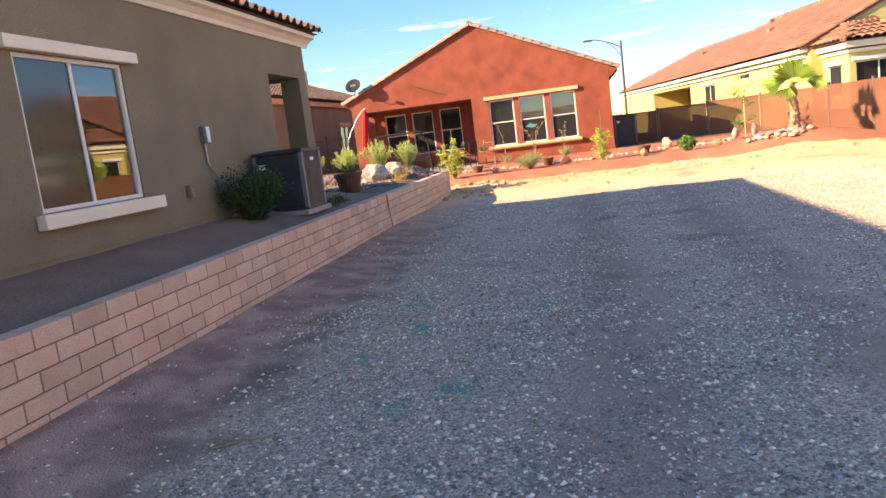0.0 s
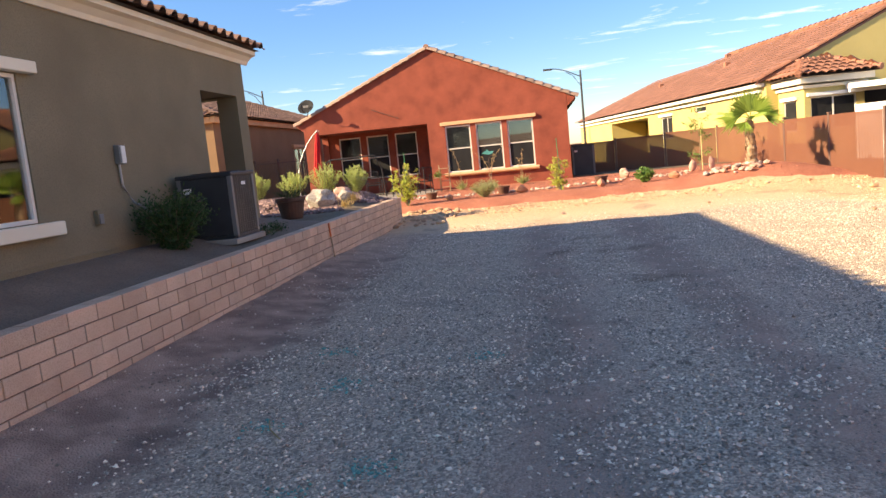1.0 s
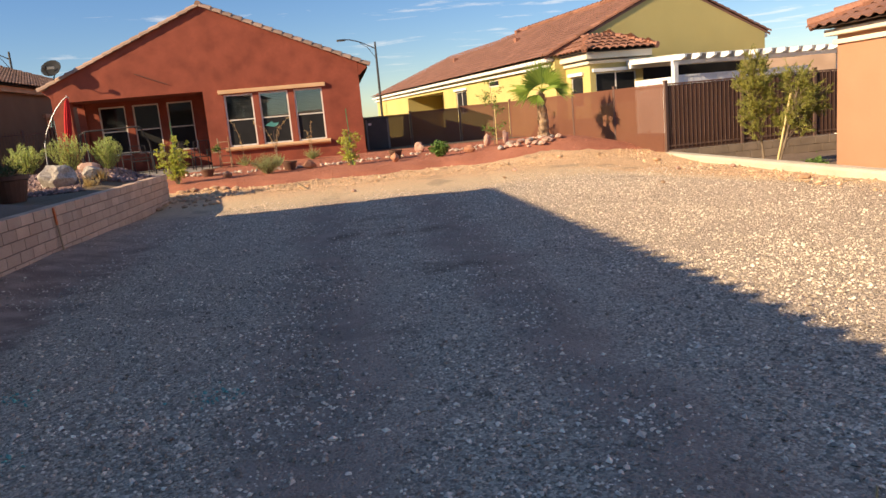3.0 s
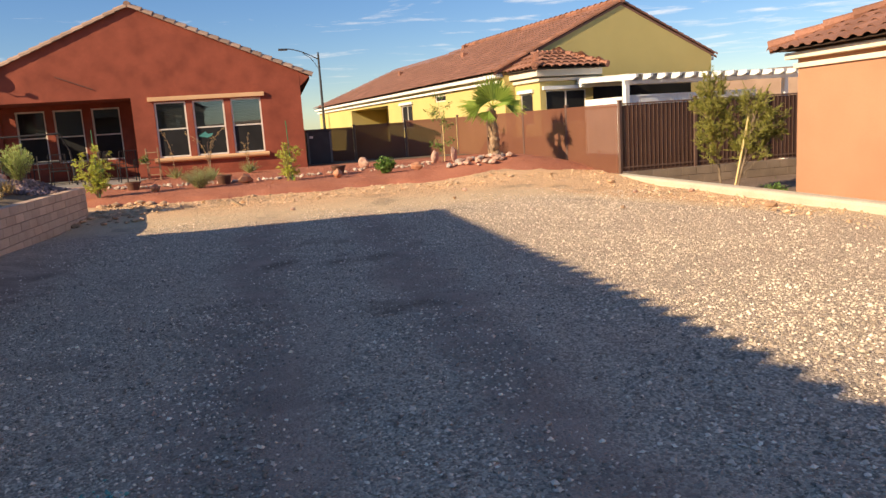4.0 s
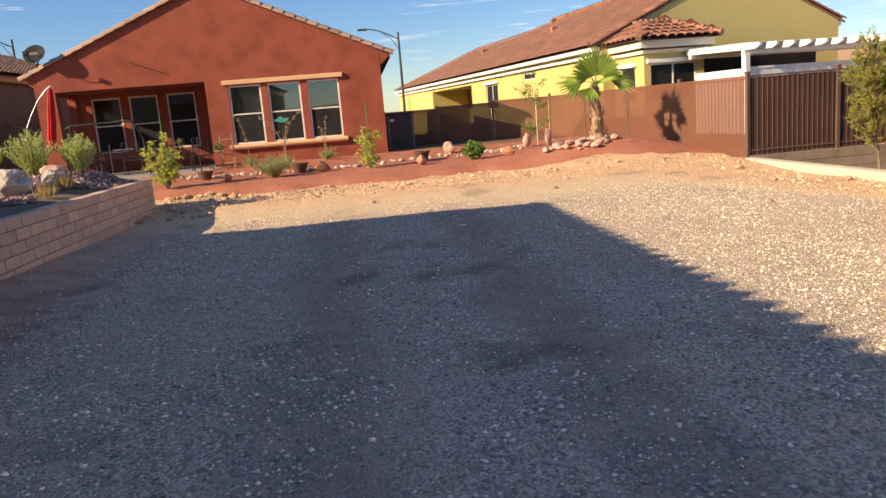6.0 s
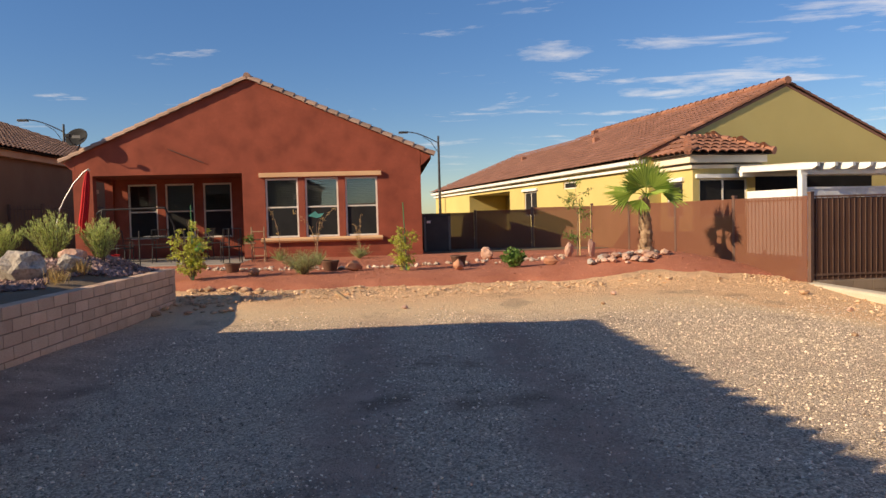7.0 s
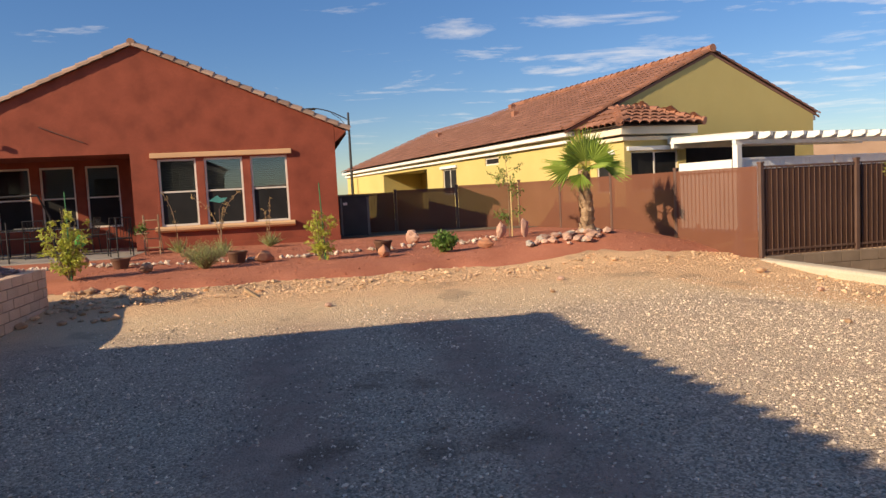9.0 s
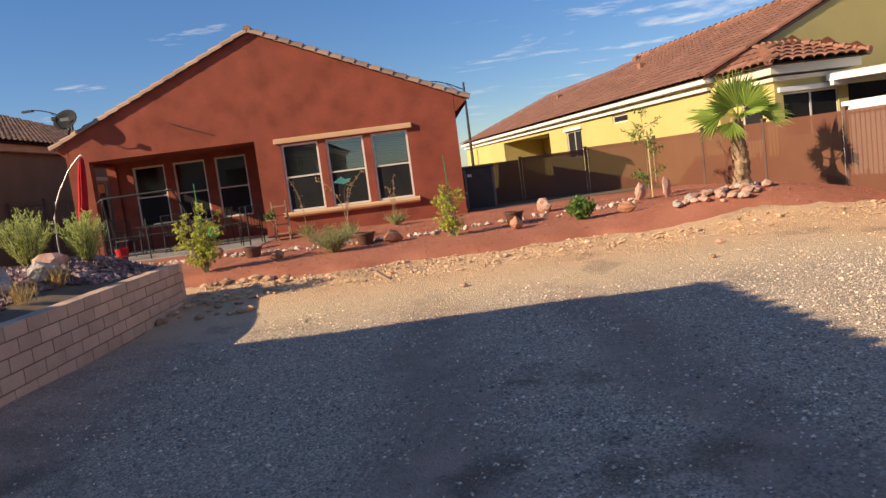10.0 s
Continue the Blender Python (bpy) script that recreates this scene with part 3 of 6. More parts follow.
ledge = grid_sheet("raised_ledge", np.linspace(-20.0, -3.29, 112), np.arange(-8.0, 14.31, 0.15), ledge_z, M["soil"])
tagged(ledge, "raised dark soil strip behind the low block wall", "soil", kind="structure")
ledge2 = grid_sheet("raised_bed", np.linspace(-20.0, -3.29, 112), np.arange(14.25, 20.35, 0.15), ledge_z, M["palesoil"])
tagged(ledge2, "pale sandy soil of the raised bed", "soil", kind="structure")

# ---- low block wall ----
BL, BH, WX0, WX1 = 0.406, 0.152, -3.36, -3.16
wall_low = tagged(new("wall_low"), "low retaining wall of tan concrete blocks", "wall", kind="structure")
core = box(bmesh.new(), WX0 + 0.016, WX1 - 0.016, -5.0, 20.47, -0.25, 0.785)
box(core, -8.0, WX1 - 0.03, 20.28, 20.47, -0.25, 0.785)
part("mortar_core", core, M["mortar"], wall_low)
blocks = []


def block_mesh(length):
    b = bmesh.new()
    box(b, 0, 0.20, 0.0065, length - 0.0065, 0.0055, BH - 0.0055, 0.006)
    return mesh_of("block", b, M["block"])


block_full, block_half = block_mesh(BL), block_mesh(BL / 2)
for c in range(6):
    z = 0.80 - BH * (c + 1)
    y = 20.49
    first = c % 2 == 0
    while y > -3.6:
        ln = BL / 2 if first else BL
        first = False
        y -= ln
        blocks.append((pose(WX0 + random.uniform(-0.002, 0.002), y, z, rz=random.uniform(-0.15, 0.15)), block_half if ln < 0.3 else block_full, c))
# return leg at the end of the wall
for c in range(5):
    z = 0.80 - BH * (c + 1)
    x = WX0 - (BL / 2 if c % 2 else 0)
    while x > -7.6:
        blocks.append((pose(x, 20.27, z, rz=90), block_full, 9))
        x -= BL

# ---- roofs, windows, houses ----


def window(parent, name, axis, w, side, u0, u1, z0, z1, frame=0.05, bars=(), blinds=None, screen_low=False, label="", fr=None, vbars=(), screen_mat=None):
    """A framed window in an opening. axis as in wall_holes; side: +1 or -1, towards the outside. bars: heights of rails across."""
    grp = new(name)
    grp.parent = parent
    tagged(grp, label)

    def bx(bm, ua, ub, wa, wb, za, zb, bev=0.0):
        wa, wb = sorted((wa, wb))
        return box(bm, wa, wb, ua, ub, za, zb, bev) if axis == "x" else box(bm, ua, ub, wa, wb, za, zb, bev)

    o, i = w + side * 0.02, w - side * 0.05
    b = bmesh.new()
    bx(b, u0, u0 + frame, i, o, z0, z1, 0.004), bx(b, u1 - frame, u1, i, o, z0, z1, 0.004)
    bx(b, u0 + frame, u1 - frame, i, o, z0, z0 + frame, 0.004), bx(b, u0 + frame, u1 - frame, i, o, z1 - frame, z1, 0.004)
    part("window_frame", b, fr or M["vinyl"], grp)
    for z in bars:
        part("rail", bx(bmesh.new(), u0 + frame, u1 - frame, i + side * 0.004, o - side * 0.004, z - 0.02, z + 0.02, 0.003), fr or M["vinyl"], grp)
    for u in vbars:
        part("mullion", bx(bmesh.new(), u - 0.025, u + 0.025, i + side * 0.004, o - side * 0.004, z0 + frame, z1 - frame, 0.003), fr or M["vinyl"], grp)
    p = part("pane", bx(bmesh.new(), u0 + frame, u1 - frame, w - side * 0.02, w - side * 0.026, z0 + frame, z1 - frame), M["glass"], grp)
    p.visible_shadow = False
    if screen_low:
        for a, c, d, e in screen_low:
            part("insect_screen", bx(bmesh.new(), a, c, w - side * 0.002, w - side * 0.006, d, e), screen_mat or M["screendark"], grp)
    if blinds:
        b = bmesh.new()
        z = blinds[0]
        while z < blinds[1]:
            k = bmesh.new()
            bx(k, u0 + frame, u1 - frame, w - side * 0.06, w - side * 0.10, z, z + 0.006)
            for v in k.verts:
                d = ((v.co.x if axis == "x" else v.co.y) - (w - side * 0.08)) * side
                v.co.z += 0.6 * d
            join(b, k)
            z += 0.055
        part("blind", b, M["blind"], grp)
    bm = bmesh.new()
    bx(bm, u0 - 0.1, u1 + 0.1, w - side * 0.5, w - side * 0.52, z0 - 0.1, z1 + 0.1)
    part("room_beyond", bm, M["interior"], grp)
    return grp


def rake_tiles(parent, p0, p1, out, n, material, w=0.20):
    """Overlapping half-round tiles up a sloping gable edge, each a piece of its own."""
    p0, p1 = Vector(p0), Vector(p1)
    d = (p1 - p0) / n
    b = bmesh.new()
    ln = d.length * 1.14
    ring0, ring1 = [], []
    for k in range(7):
        a = math.pi * k / 6
        for ring, yy, r, lift in ((ring0, 0.0, w * 0.57, 0.014), (ring1, ln, w * 0.50, -0.004)):
            ring.append(b.verts.new((r * math.cos(a), yy, r * math.sin(a) * 0.85 + lift)))
    for k in range(6):
        b.faces.new((ring0[k], ring0[k + 1], ring1[k + 1], ring1[k]))
    # thick lower lip and the outer drop face
    low = [b.verts.new(v.co * 0.84 + Vector((0, 0, -0.004))) for v in ring0]
    for k in range(6):
        b.faces.new((ring0[k + 1], ring0[k], low[k], low[k + 1]))
    me = mesh_of("rake_tile", b, material)
    y = d.normalized()
    x = Vector(out)
    z = x.cross(y)
    if z.z < 0:
        x, z = -x, -z
    for i in range(n):
        ob = new("rake_tile", me)
        ob.parent = parent
        m = Matrix((x, y, z)).transposed().to_4x4()
        m.translation = p0 + d * i
        ob.matrix_local = m


# red house
red = thing("house", "red stucco single-storey house with tiled gable roof and recessed patio", "house")
RY, RXL, RXR, RB, REV, RAX = 27.6, -8.0, 1.92, 0.30, 3.48, -3.0
rw = [(-2.60, -1.66, 1.18, 2.90), (-1.46, -0.50, 1.18, 2.90), (-0.30, 0.64, 1.18, 2.90)]
b = wall_holes(bmesh.new(), "y", RY, RY + 0.25, RXL, RXR, RB, REV, [(-7.45, -3.25, 0.2, 3.08), *rw])
part("front_wall", b, M["red"], red)
RSL = (5.86 - 3.60) / 5.25
part("gable", prism(bmesh.new(), [(RXL, REV), (RXR, REV), (RXR, 5.77 - RSL * (RXR - RAX)), (RAX, 5.77), (RXL, 5.77 - RSL * (RAX - RXL))], "y", RY, RY + 0.25), M["red"], red)
b = wall_holes(bmesh.new(), "x", RXR - 0.25, RXR, RY + 0.25, 46.0, RB, REV, [])
part("side_wall", b, M["red"], red)
part("side_wall", wall_holes(bmesh.new(), "x", RXL, RXL + 0.25, RY + 0.25, 46.0, RB, REV, [(RY + 0.45, 29.9, 0.2, 3.02)]), M["red"], red)
pw = [(-7.33, -6.42, 1.20, 2.94), (-6.17, -5.26, 1.20, 2.94), (-4.98, -4.08, 1.20, 2.94)]
part("patio_wall", wall_holes(bmesh.new(), "y", 30.0, 30.2, RXL + 0.25, -2.9, RB, 3.3, pw), M["red"], red)
part("patio_side", box(bmesh.new(), -3.25, -3.0, RY + 0.25, 30.0, RB, 3.3), M["red"], red)
part("patio_ceiling", box(bmesh.new(), RXL + 0.25, -3.25, RY + 0.25, 30.0, 3.10, 3.3), M["red"], red)
for a, c, d, e in rw:
    window(red, "window", "y", RY + 0.06, -1, a, c, d, e, bars=(2.06,), blinds=(1.25, 2.85), label="white-framed window with lowered blinds",
           screen_low=[(a + 0.05, c - 0.05, d + 0.05, 2.04)])
for a, c, d, e in pw:
    window(red, "window", "y", 30.06, -1, a, c, d, e, bars=(2.06,), blinds=(2.1, 2.9), label="shaded white-framed patio window",
           screen_low=[(a + 0.05, c - 0.05, d + 0.05, 2.04)])
part("window_head", box(bmesh.new(), -2.76, 0.77, RY - 0.09, RY + 0.0, 2.93, 3.06, 0.012), M["trimtan"], red, "sand-coloured moulding")
sill = bmesh.new()
prism(sill, [(RY, 1.03), (RY - 0.08, 1.04), (RY - 0.14, 1.08), (RY - 0.15, 1.13), (RY - 0.12, 1.17), (RY, 1.18)], "x", -2.75, 0.76)
part("window_sill", sill, M["trimtan"], red, "sand-coloured rounded sill")
part("base_band", box(bmesh.new(), -3.25, RXR + 0.02, RY - 0.025, RY - 0.001, 0.30, 0.70, 0.008), M["red"], red)
# roof of the red house: deck, tiles on both slopes, rake tiles on the gable edge
slope = RSL
for s_ in (-1, 1):
    deck = prism(bmesh.new(), [(RAX, 5.76), (RAX + s_ * 5.25, 5.76 - 5.25 * slope), (RAX + s_ * 5.25, 5.66 - 5.25 * slope), (RAX, 5.66)], "y", RY + 0.26, 46.2)
    part("roof_deck", deck, M["darkwood"], red)
    up = Vector((-s_, 0, slope)).normalized()
    ln = 5.25 * math.hypot(1, slope)
    if s_ < 0:
        fm = slope_frame((RAX + s_ * 5.25, 46.1, 5.77 - 5.25 * slope), (0, -1, 0), up)
    else:
        fm = slope_frame((RAX + s_ * 5.25, RY + 0.10, 5.77 - 5.25 * slope), (0, 1, 0), up)
    tagged(s_tiles("roof_tiles", fm, 18.4, ln, M["tile"], parent=red), "brown-red barrel roof tiles", kind="stuff")
    # stucco corbel under the eave's end
    part("eave_corbel", prism(bmesh.new(), [(RAX + s_ * 4.93, 3.20), (RAX + s_ * 4.95, 3.20), (RAX + s_ * 5.24, 5.72 - 5.24 * slope), (RAX + s_ * 4.93, 5.72 - 4.93 * slope)], "y", RY - 0.006, RY + 0.30), M["red"], red)
    rake_tiles(red, (RAX + s_ * 5.32, RY + 0.05, 5.75 - 5.32 * slope), (RAX + s_ * 0.05, RY + 0.05, 5.75), (0, -1, 0), 17, M["rake"], 0.30)
ridge = bmesh.new()
tube(ridge, [(RAX, RY - 0.07, 5.85), (RAX, 46.0, 5.85)], 0.10, 10)
part("ridge_cap", ridge, M["tilebrown"], red)
part("wall_spike", tube(bmesh.new(), [(-5.30, RY - 0.02, 3.80), (-5.28, RY - 0.10, 3.80), (-4.3, RY - 0.03, 3.39)], 0.012, 6), M["iron"], red, "thin metal wire on the wall")

# tan house
tan = thing("house", "olive-tan stucco house with cream trim and tiled eave", "house")
TX, TB = -4.57, 0.55
b = wall_holes(bmesh.new(), "x", TX - 0.25, TX, -9.0, 13.6, TB, 4.02, [(5.70, 7.44, 1.49, 3.06), (11.74, 13.2, 0.4, 3.23)])
part("side_wall", b, M["tan"], tan)
part("back_wall", box(bmesh.new(), -16.0, -9.0, 13.35, 13.6, TB, 4.02), M["tan"], tan)
part("back_beam", box(bmesh.new(), -9.0, TX - 0.25, 13.3, 13.6, 3.23, 4.02), M["tan"], tan)
part("patio_pillar", box(bmesh.new(), TX - 0.38, TX - 0.25, 13.2, 13.6, TB, 3.23), M["tan"], tan)
part("patio_wall", box(bmesh.new(), -9.2, TX - 0.25, 11.5, 11.74, TB, 4.0), M["tan"], tan)
part("patio_wall", box(bmesh.new(), -9.2, -9.0, 11.74, 13.35, TB, 4.0), M["tan"], tan)
part("patio_ceiling", box(bmesh.new(), -9.0, TX - 0.25, 11.74, 13.3, 3.26, 3.4), M["tan"], tan)
part("front_wall", box(bmesh.new(), -16.0, TX, -9.25, -9.0, TB, 4.02), M["tan"], tan)
part("far_wall", box(bmesh.new(), -16.25, -16.0, -9.25, 13.6, TB, 4.02), M["tan"], tan)
window(tan, "window", "x", TX - 0.04, 1, 5.70, 7.44, 1.49, 3.06, frame=0.045, vbars=(6.55,), screen_mat=M["screengrey"], label="sliding window with pale frame and dark insect screen",
       screen_low=[(5.745, 6.525, 1.535, 3.015)])
part("window_head", box(bmesh.new(), TX, TX + 0.10, 5.52, 7.66, 3.07, 3.20, 0.012), M["trim"], tan, "cream window head")
part("window_sill", box(bmesh.new(), TX, TX + 0.12, 5.58, 7.70, 1.33, 1.48, 0.015), M["trim"], tan, "cream window sill")
part("weep_screed", box(bmesh.new(), TX, TX + 0.012, -9.0, 11.7, 1.03, 1.05), M["tan"], tan)
# cream cornice under the eave, then the tile eave
cor = [(TX, 3.84), (TX + 0.03, 3.84), (TX + 0.06, 3.90), (TX + 0.14, 3.97), (TX + 0.22, 4.00), (TX + 0.22, 4.07), (TX, 4.07)]
part("cornice", prism(bmesh.new(), cor, "y", -9.0, 13.6 + 0.22), M["trim"], tan, "cream moulded cornice")
part("cornice", prism(bmesh.new(), [(13.6, 3.84), (13.63, 3.84), (13.66, 3.90), (13.74, 3.97), (13.82, 4.00), (13.82, 4.07), (13.6, 4.07)], "x", -16.0, TX - 0.001), M["trim"], tan, "cream moulded cornice")
EX, EY = -4.27, 13.88
TS, TW = 0.36, 6.0
deckt = bmesh.new()
p = [deckt.verts.new(v) for v in ((EX, -9.4, 4.08), (EX, EY, 4.08), (-16.3, EY, 4.08), (-16.3, -9.4, 4.08), (-10.3, -3.4, 4.08 + 6 * TS), (-10.3, EY - 6.0, 4.08 + 6 * TS))]
for f in ((0, 1, 5, 4), (1, 2, 5), (2, 3, 4, 5), (3, 0, 4), (0, 3, 2, 1)):
    deckt.faces.new([p[i] for i in f])
part("roof_deck", deckt, M["darkwood"], tan)
upx = Vector((-1, 0, TS)).normalized()
s_tiles("roof_tiles", slope_frame((EX + 0.04, -9.4, 4.10), (0, 1, 0), upx), 23.28, 6.4, M["tilebrown"], keep=lambda u, v: v < 23.4 - u + 0.1 and v < u + 0.1, parent=tan, pitch=0.33, amp=0.08)
s_tiles("roof_tiles", slope_frame((EX, EY + 0.04, 4.10), (-1, 0, 0), Vector((0, -1, TS)).normalized()), 12.0, 6.4, M["tilebrown"], keep=lambda u, v: v < u + 0.1 and v < 12.0 - u + 0.1, parent=tan)

# yellow house, turned a little towards the street bend
yel = thing("house", "yellow stucco house with white trim and red tile roof", "house", pose(13.77, 29.15, 0, rz=10.2))
YL, YR, YE = -4.85, 4.4, 3.40
b = wall_holes(bmesh.new(), "x", YL, YL + 0.25, 0.25, 28.0, -0.3, YE, [(9.45, 11.0, 1.6, 2.68), (13.0, 20.0, -0.3, 2.82), (5.35, 6.55, 2.62, 2.90)])
part("side_wall", b, M["yellow"], yel)
part("front_wall", wall_holes(bmesh.new(), "y", 0.0, 0.25, YL, YR, -0.3, YE, []), M["yellow"], yel)
part("gable", prism(bmesh.new(), [(YL, YE), (YR, YE), (YR, 3.72), (0.15, 5.64)], "y", 0.0, 0.25), M["yellow"], yel)
part("side_wall", box(bmesh.new(), YR - 0.25, YR, 0.25, 28.0, -0.3, YE), M["yellow"], yel)
part("back_wall", box(bmesh.new(), YL, YR, 28.0, 28.25, -0.3, YE), M["yellow"], yel)
for a, c, d, e in ((9.45, 11.0, 1.6, 2.68),):
    window(yel, "window", "x", YL + 0.06, -1, a, c, d, e, vbars=(10.22,), screen_low=[(a + 0.05, c - 0.05, d + 0.05, e - 0.05)], label="window with dark sun screen")
part("window_head", box(bmesh.new(), YL - 0.09, YL, 9.3, 11.15, 2.70, 2.82, 0.01), M["white"], yel)
window(yel, "window", "x", YL + 0.06, -1, 5.35, 6.55, 2.62, 2.90, screen_low=[(5.4, 6.5, 2.67, 2.85)], label="narrow high window with dark screen")
# added recess: its shade replaces a shadow cast on the wall; dark door inside
part("porch_back", wall_holes(bmesh.new(), "x", YL + 2.2, YL + 2.4, 12.8, 20.2, -0.3, 2.95, [(14.9, 16.4, -0.3, 2.5)]), M["yellow"], yel)
part("door", box(bmesh.new(), YL + 2.25, YL + 2.31, 14.9, 16.4, -0.3, 2.5), M["screendark"], yel, "dark door set back in the added recess")
for ya, yb in ((12.8, 13.0), (20.0, 20.2)):
    part("porch_side", box(bmesh.new(), YL + 0.25, YL + 2.2, ya, yb, -0.3, 2.95), M["yellow"], yel)
part("porch_ceiling", box(bmesh.new(), YL + 0.25, YL + 2.2, 13.0, 20.0, 2.83, 2.95), M["yellow"], yel)
part("fascia_band", box(bmesh.new(), YL - 0.14, YL, 0.3, 28.3, 2.97, 3.06, 0.01), M["white"], yel, "white band under the eave")
part("eave_board", box(bmesh.new(), YL - 0.30, YL, 0.1, 28.4, 3.16, 3.29, 0.01), M["white"], yel, "white eave board")
part("eave_board", box(bmesh.new(), YR, YR + 0.22, 0.1, 28.4, 3.52, 3.66, 0.01), M["white"], yel, "white eave board")
ys_ = 0.445
upy = Vector((1, 0, ys_)).normalized()
k = math.hypot(1, ys_)


def yel_keep(u, v):
    w = v / k
    if u < 14.2:
        return w < 5.36
    if u < 16.5:
        return w < 5.36 - (u - 14.2) * 0.22
    if u < 24.4:
        return w < 4.85
    return w < (28.5 - u) * 1.18


# x runs from the far end towards the gable so that the slope's normal points out
tagged(s_tiles("roof_tiles", slope_frame((-5.25, 28.5, 3.34), (0, -1, 0), upy), 28.6, 5.36 * k, M["tile"], keep=lambda u, v: yel_keep(28.55 - u, v), parent=yel, pitch=0.28, amp=0.02), "red-brown barrel roof tiles", kind="stuff")
dk = bmesh.new()
q = [dk.verts.new(v) for v in ((-5.18, 0.02, 3.29), (-5.18, 28.4, 3.29), (4.6, 28.4, 3.68), (4.6, 0.02, 3.68), (0.15, 0.02, 5.66), (0.15, 14.2, 5.66), (-0.4, 16.5, 5.40), (-0.4, 24.4, 5.40), (2.6, 24.4, 4.3))]
for f in ((0, 4, 5, 6, 7, 1), (3, 2, 8, 5, 4), (6, 5, 8, 7), (1, 7, 8, 2)):
    dk.faces.new([q[i] for i in f])
part("roof_deck", dk, M["darkwood"], yel)
for xe, ze in ((-5.25, 3.33), (4.66, 3.70)):
    rake_tiles(yel, (xe, 0.06, ze), (0.15 + (0.03 if xe > 0 else -0.03), 0.06, 5.72), (0, -1, 0), 16, M["tilepart"], 0.24)
    part("bargeboard", prism(bmesh.new(), [(0.15, 5.69), (xe, ze - 0.03), (xe, ze - 0.11), (0.15, 5.61)], "y", -0.02, -0.002), M["tile"], yel)
for yy in np.arange(0.0, 14.0, 0.42):
    cap = tube(bmesh.new(), [(0.15, yy - 0.1, 5.80), (0.15, yy + 0.36, 5.77)], [0.135, 0.115], 8)
    part("ridge_tile", cap, M["tilepart"], yel)
for v, w in ((13.2, 5.0), (9.6, 3.3), (18.0, 3.0)):
    zr = 3.34 + w * ys_
    part("roof_vent", box(bmesh.new(), -5.38 + w, -5.12 + w, v - 0.14, v + 0.14, zr - 0.05, zr + 0.20, 0.02), M["tilepart"], yel)
# bay with its own hip roof of single tiles
BX0, BX1, BY0 = -4.42, -2.34, -1.72
b = wall_holes(bmesh.new(), "y", BY0, BY0 + 0.2, BX0, BX1, -0.3, 2.96, [(-4.20, -2.62, 1.45, 2.56)])
part("bay_wall", b, M["yellow"], yel)
side = wall_holes(bmesh.new(), "x", BX0 - 0.001, BX0 + 0.2, BY0 + 0.2, 0.0, -0.3, 2.96, [(-1.20, -0.35, 1.45, 2.5)])
part("bay_side", side, M["yellow"], yel)
part("bay_side", box(bmesh.new(), BX1 - 0.2, BX1, BY0 + 0.2, 0.0, -0.3, 2.96), M["yellow"], yel)
window(yel, "window", "y", BY0 + 0.05, -1, -4.20, -2.62, 1.45, 2.56, frame=0.035, vbars=(-3.41,), screen_low=[(-4.15, -3.44, 1.5, 2.51), (-3.38, -2.67, 1.5, 2.51)], label="wide bay window with dark sun screens")
window(yel, "window", "x", BX0 + 0.05, -1, -1.20, -0.35, 1.45, 2.5, frame=0.035, screen_low=[(-1.16, -0.39, 1.49, 2.46)], label="narrow bay window with sun screen")
part("window_head", box(bmesh.new(), -4.34, -2.46, BY0 - 0.09, BY0, 2.58, 2.70, 0.01), M["white"], yel)
part("window_head", box(bmesh.new(), BX0 - 0.09, BX0 - 0.002, -1.30, -0.25, 2.52, 2.64, 0.01), M["white"], yel)
for z0, z1, o in ((2.86, 2.97, 0.10), (3.02, 3.24, 0.24)):
    part("cornice", box(bmesh.new(), BX0 - o, BX1 + o, BY0 - o, 0.0, z0, z1, 0.012), M["trim"], yel, "white cornice")
HZ, HR, HO, RL, RR = 3.25, 0.55, 0.38, 0.65, 0.30
h = bmesh.new()
p = [h.verts.new(v) for v in ((BX0 - HO, 0, HZ), (BX0 - HO, BY0 - HO, HZ), (BX1 + HO, BY0 - HO, HZ), (BX1 + HO, 0, HZ), (BX0 + RL, 0, HZ + HR), (BX1 - RR, 0, HZ + HR), (BX0 + RL, -0.5, HZ + HR), (BX1 - RR, -0.5, HZ + HR))]
for f in ((0, 1, 6, 4), (1, 2, 7, 6), (2, 3, 5, 7), (4, 6, 7, 5), (0, 3, 2, 1)):
    h.faces.new([p[i] for i in f])
part("bay_roof_deck", h, M["darkwood"], yel)


def tile_mesh(name, material, pitch=0.30, course=0.40):
    b = bmesh.new()
    n = 7
    top = [[b.verts.new((0.5 * pitch * 0.98 * math.cos(math.pi * (1 - i / (n - 1))), yy, lift + hgt * math.sin(math.pi * i / (n - 1)))) for i in range(n)] for yy, lift, hgt in ((0, 0.04, 0.085), (course + 0.05, 0.0, 0.075))]
    for i in range(n - 1):
        b.faces.new((top[0][i], top[0][i + 1], top[1][i + 1], top[1][i]))
    low = [b.verts.new(v.co + Vector((0, 0, -0.022))) for v in top[0]]
    for i in range(n - 1):
        b.faces.new((low[i], low[i + 1], top[0][i + 1], top[0][i]))
    return mesh_of(name, b, material)


bay_tile = tile_mesh("roof_tile", M["tilepart"])


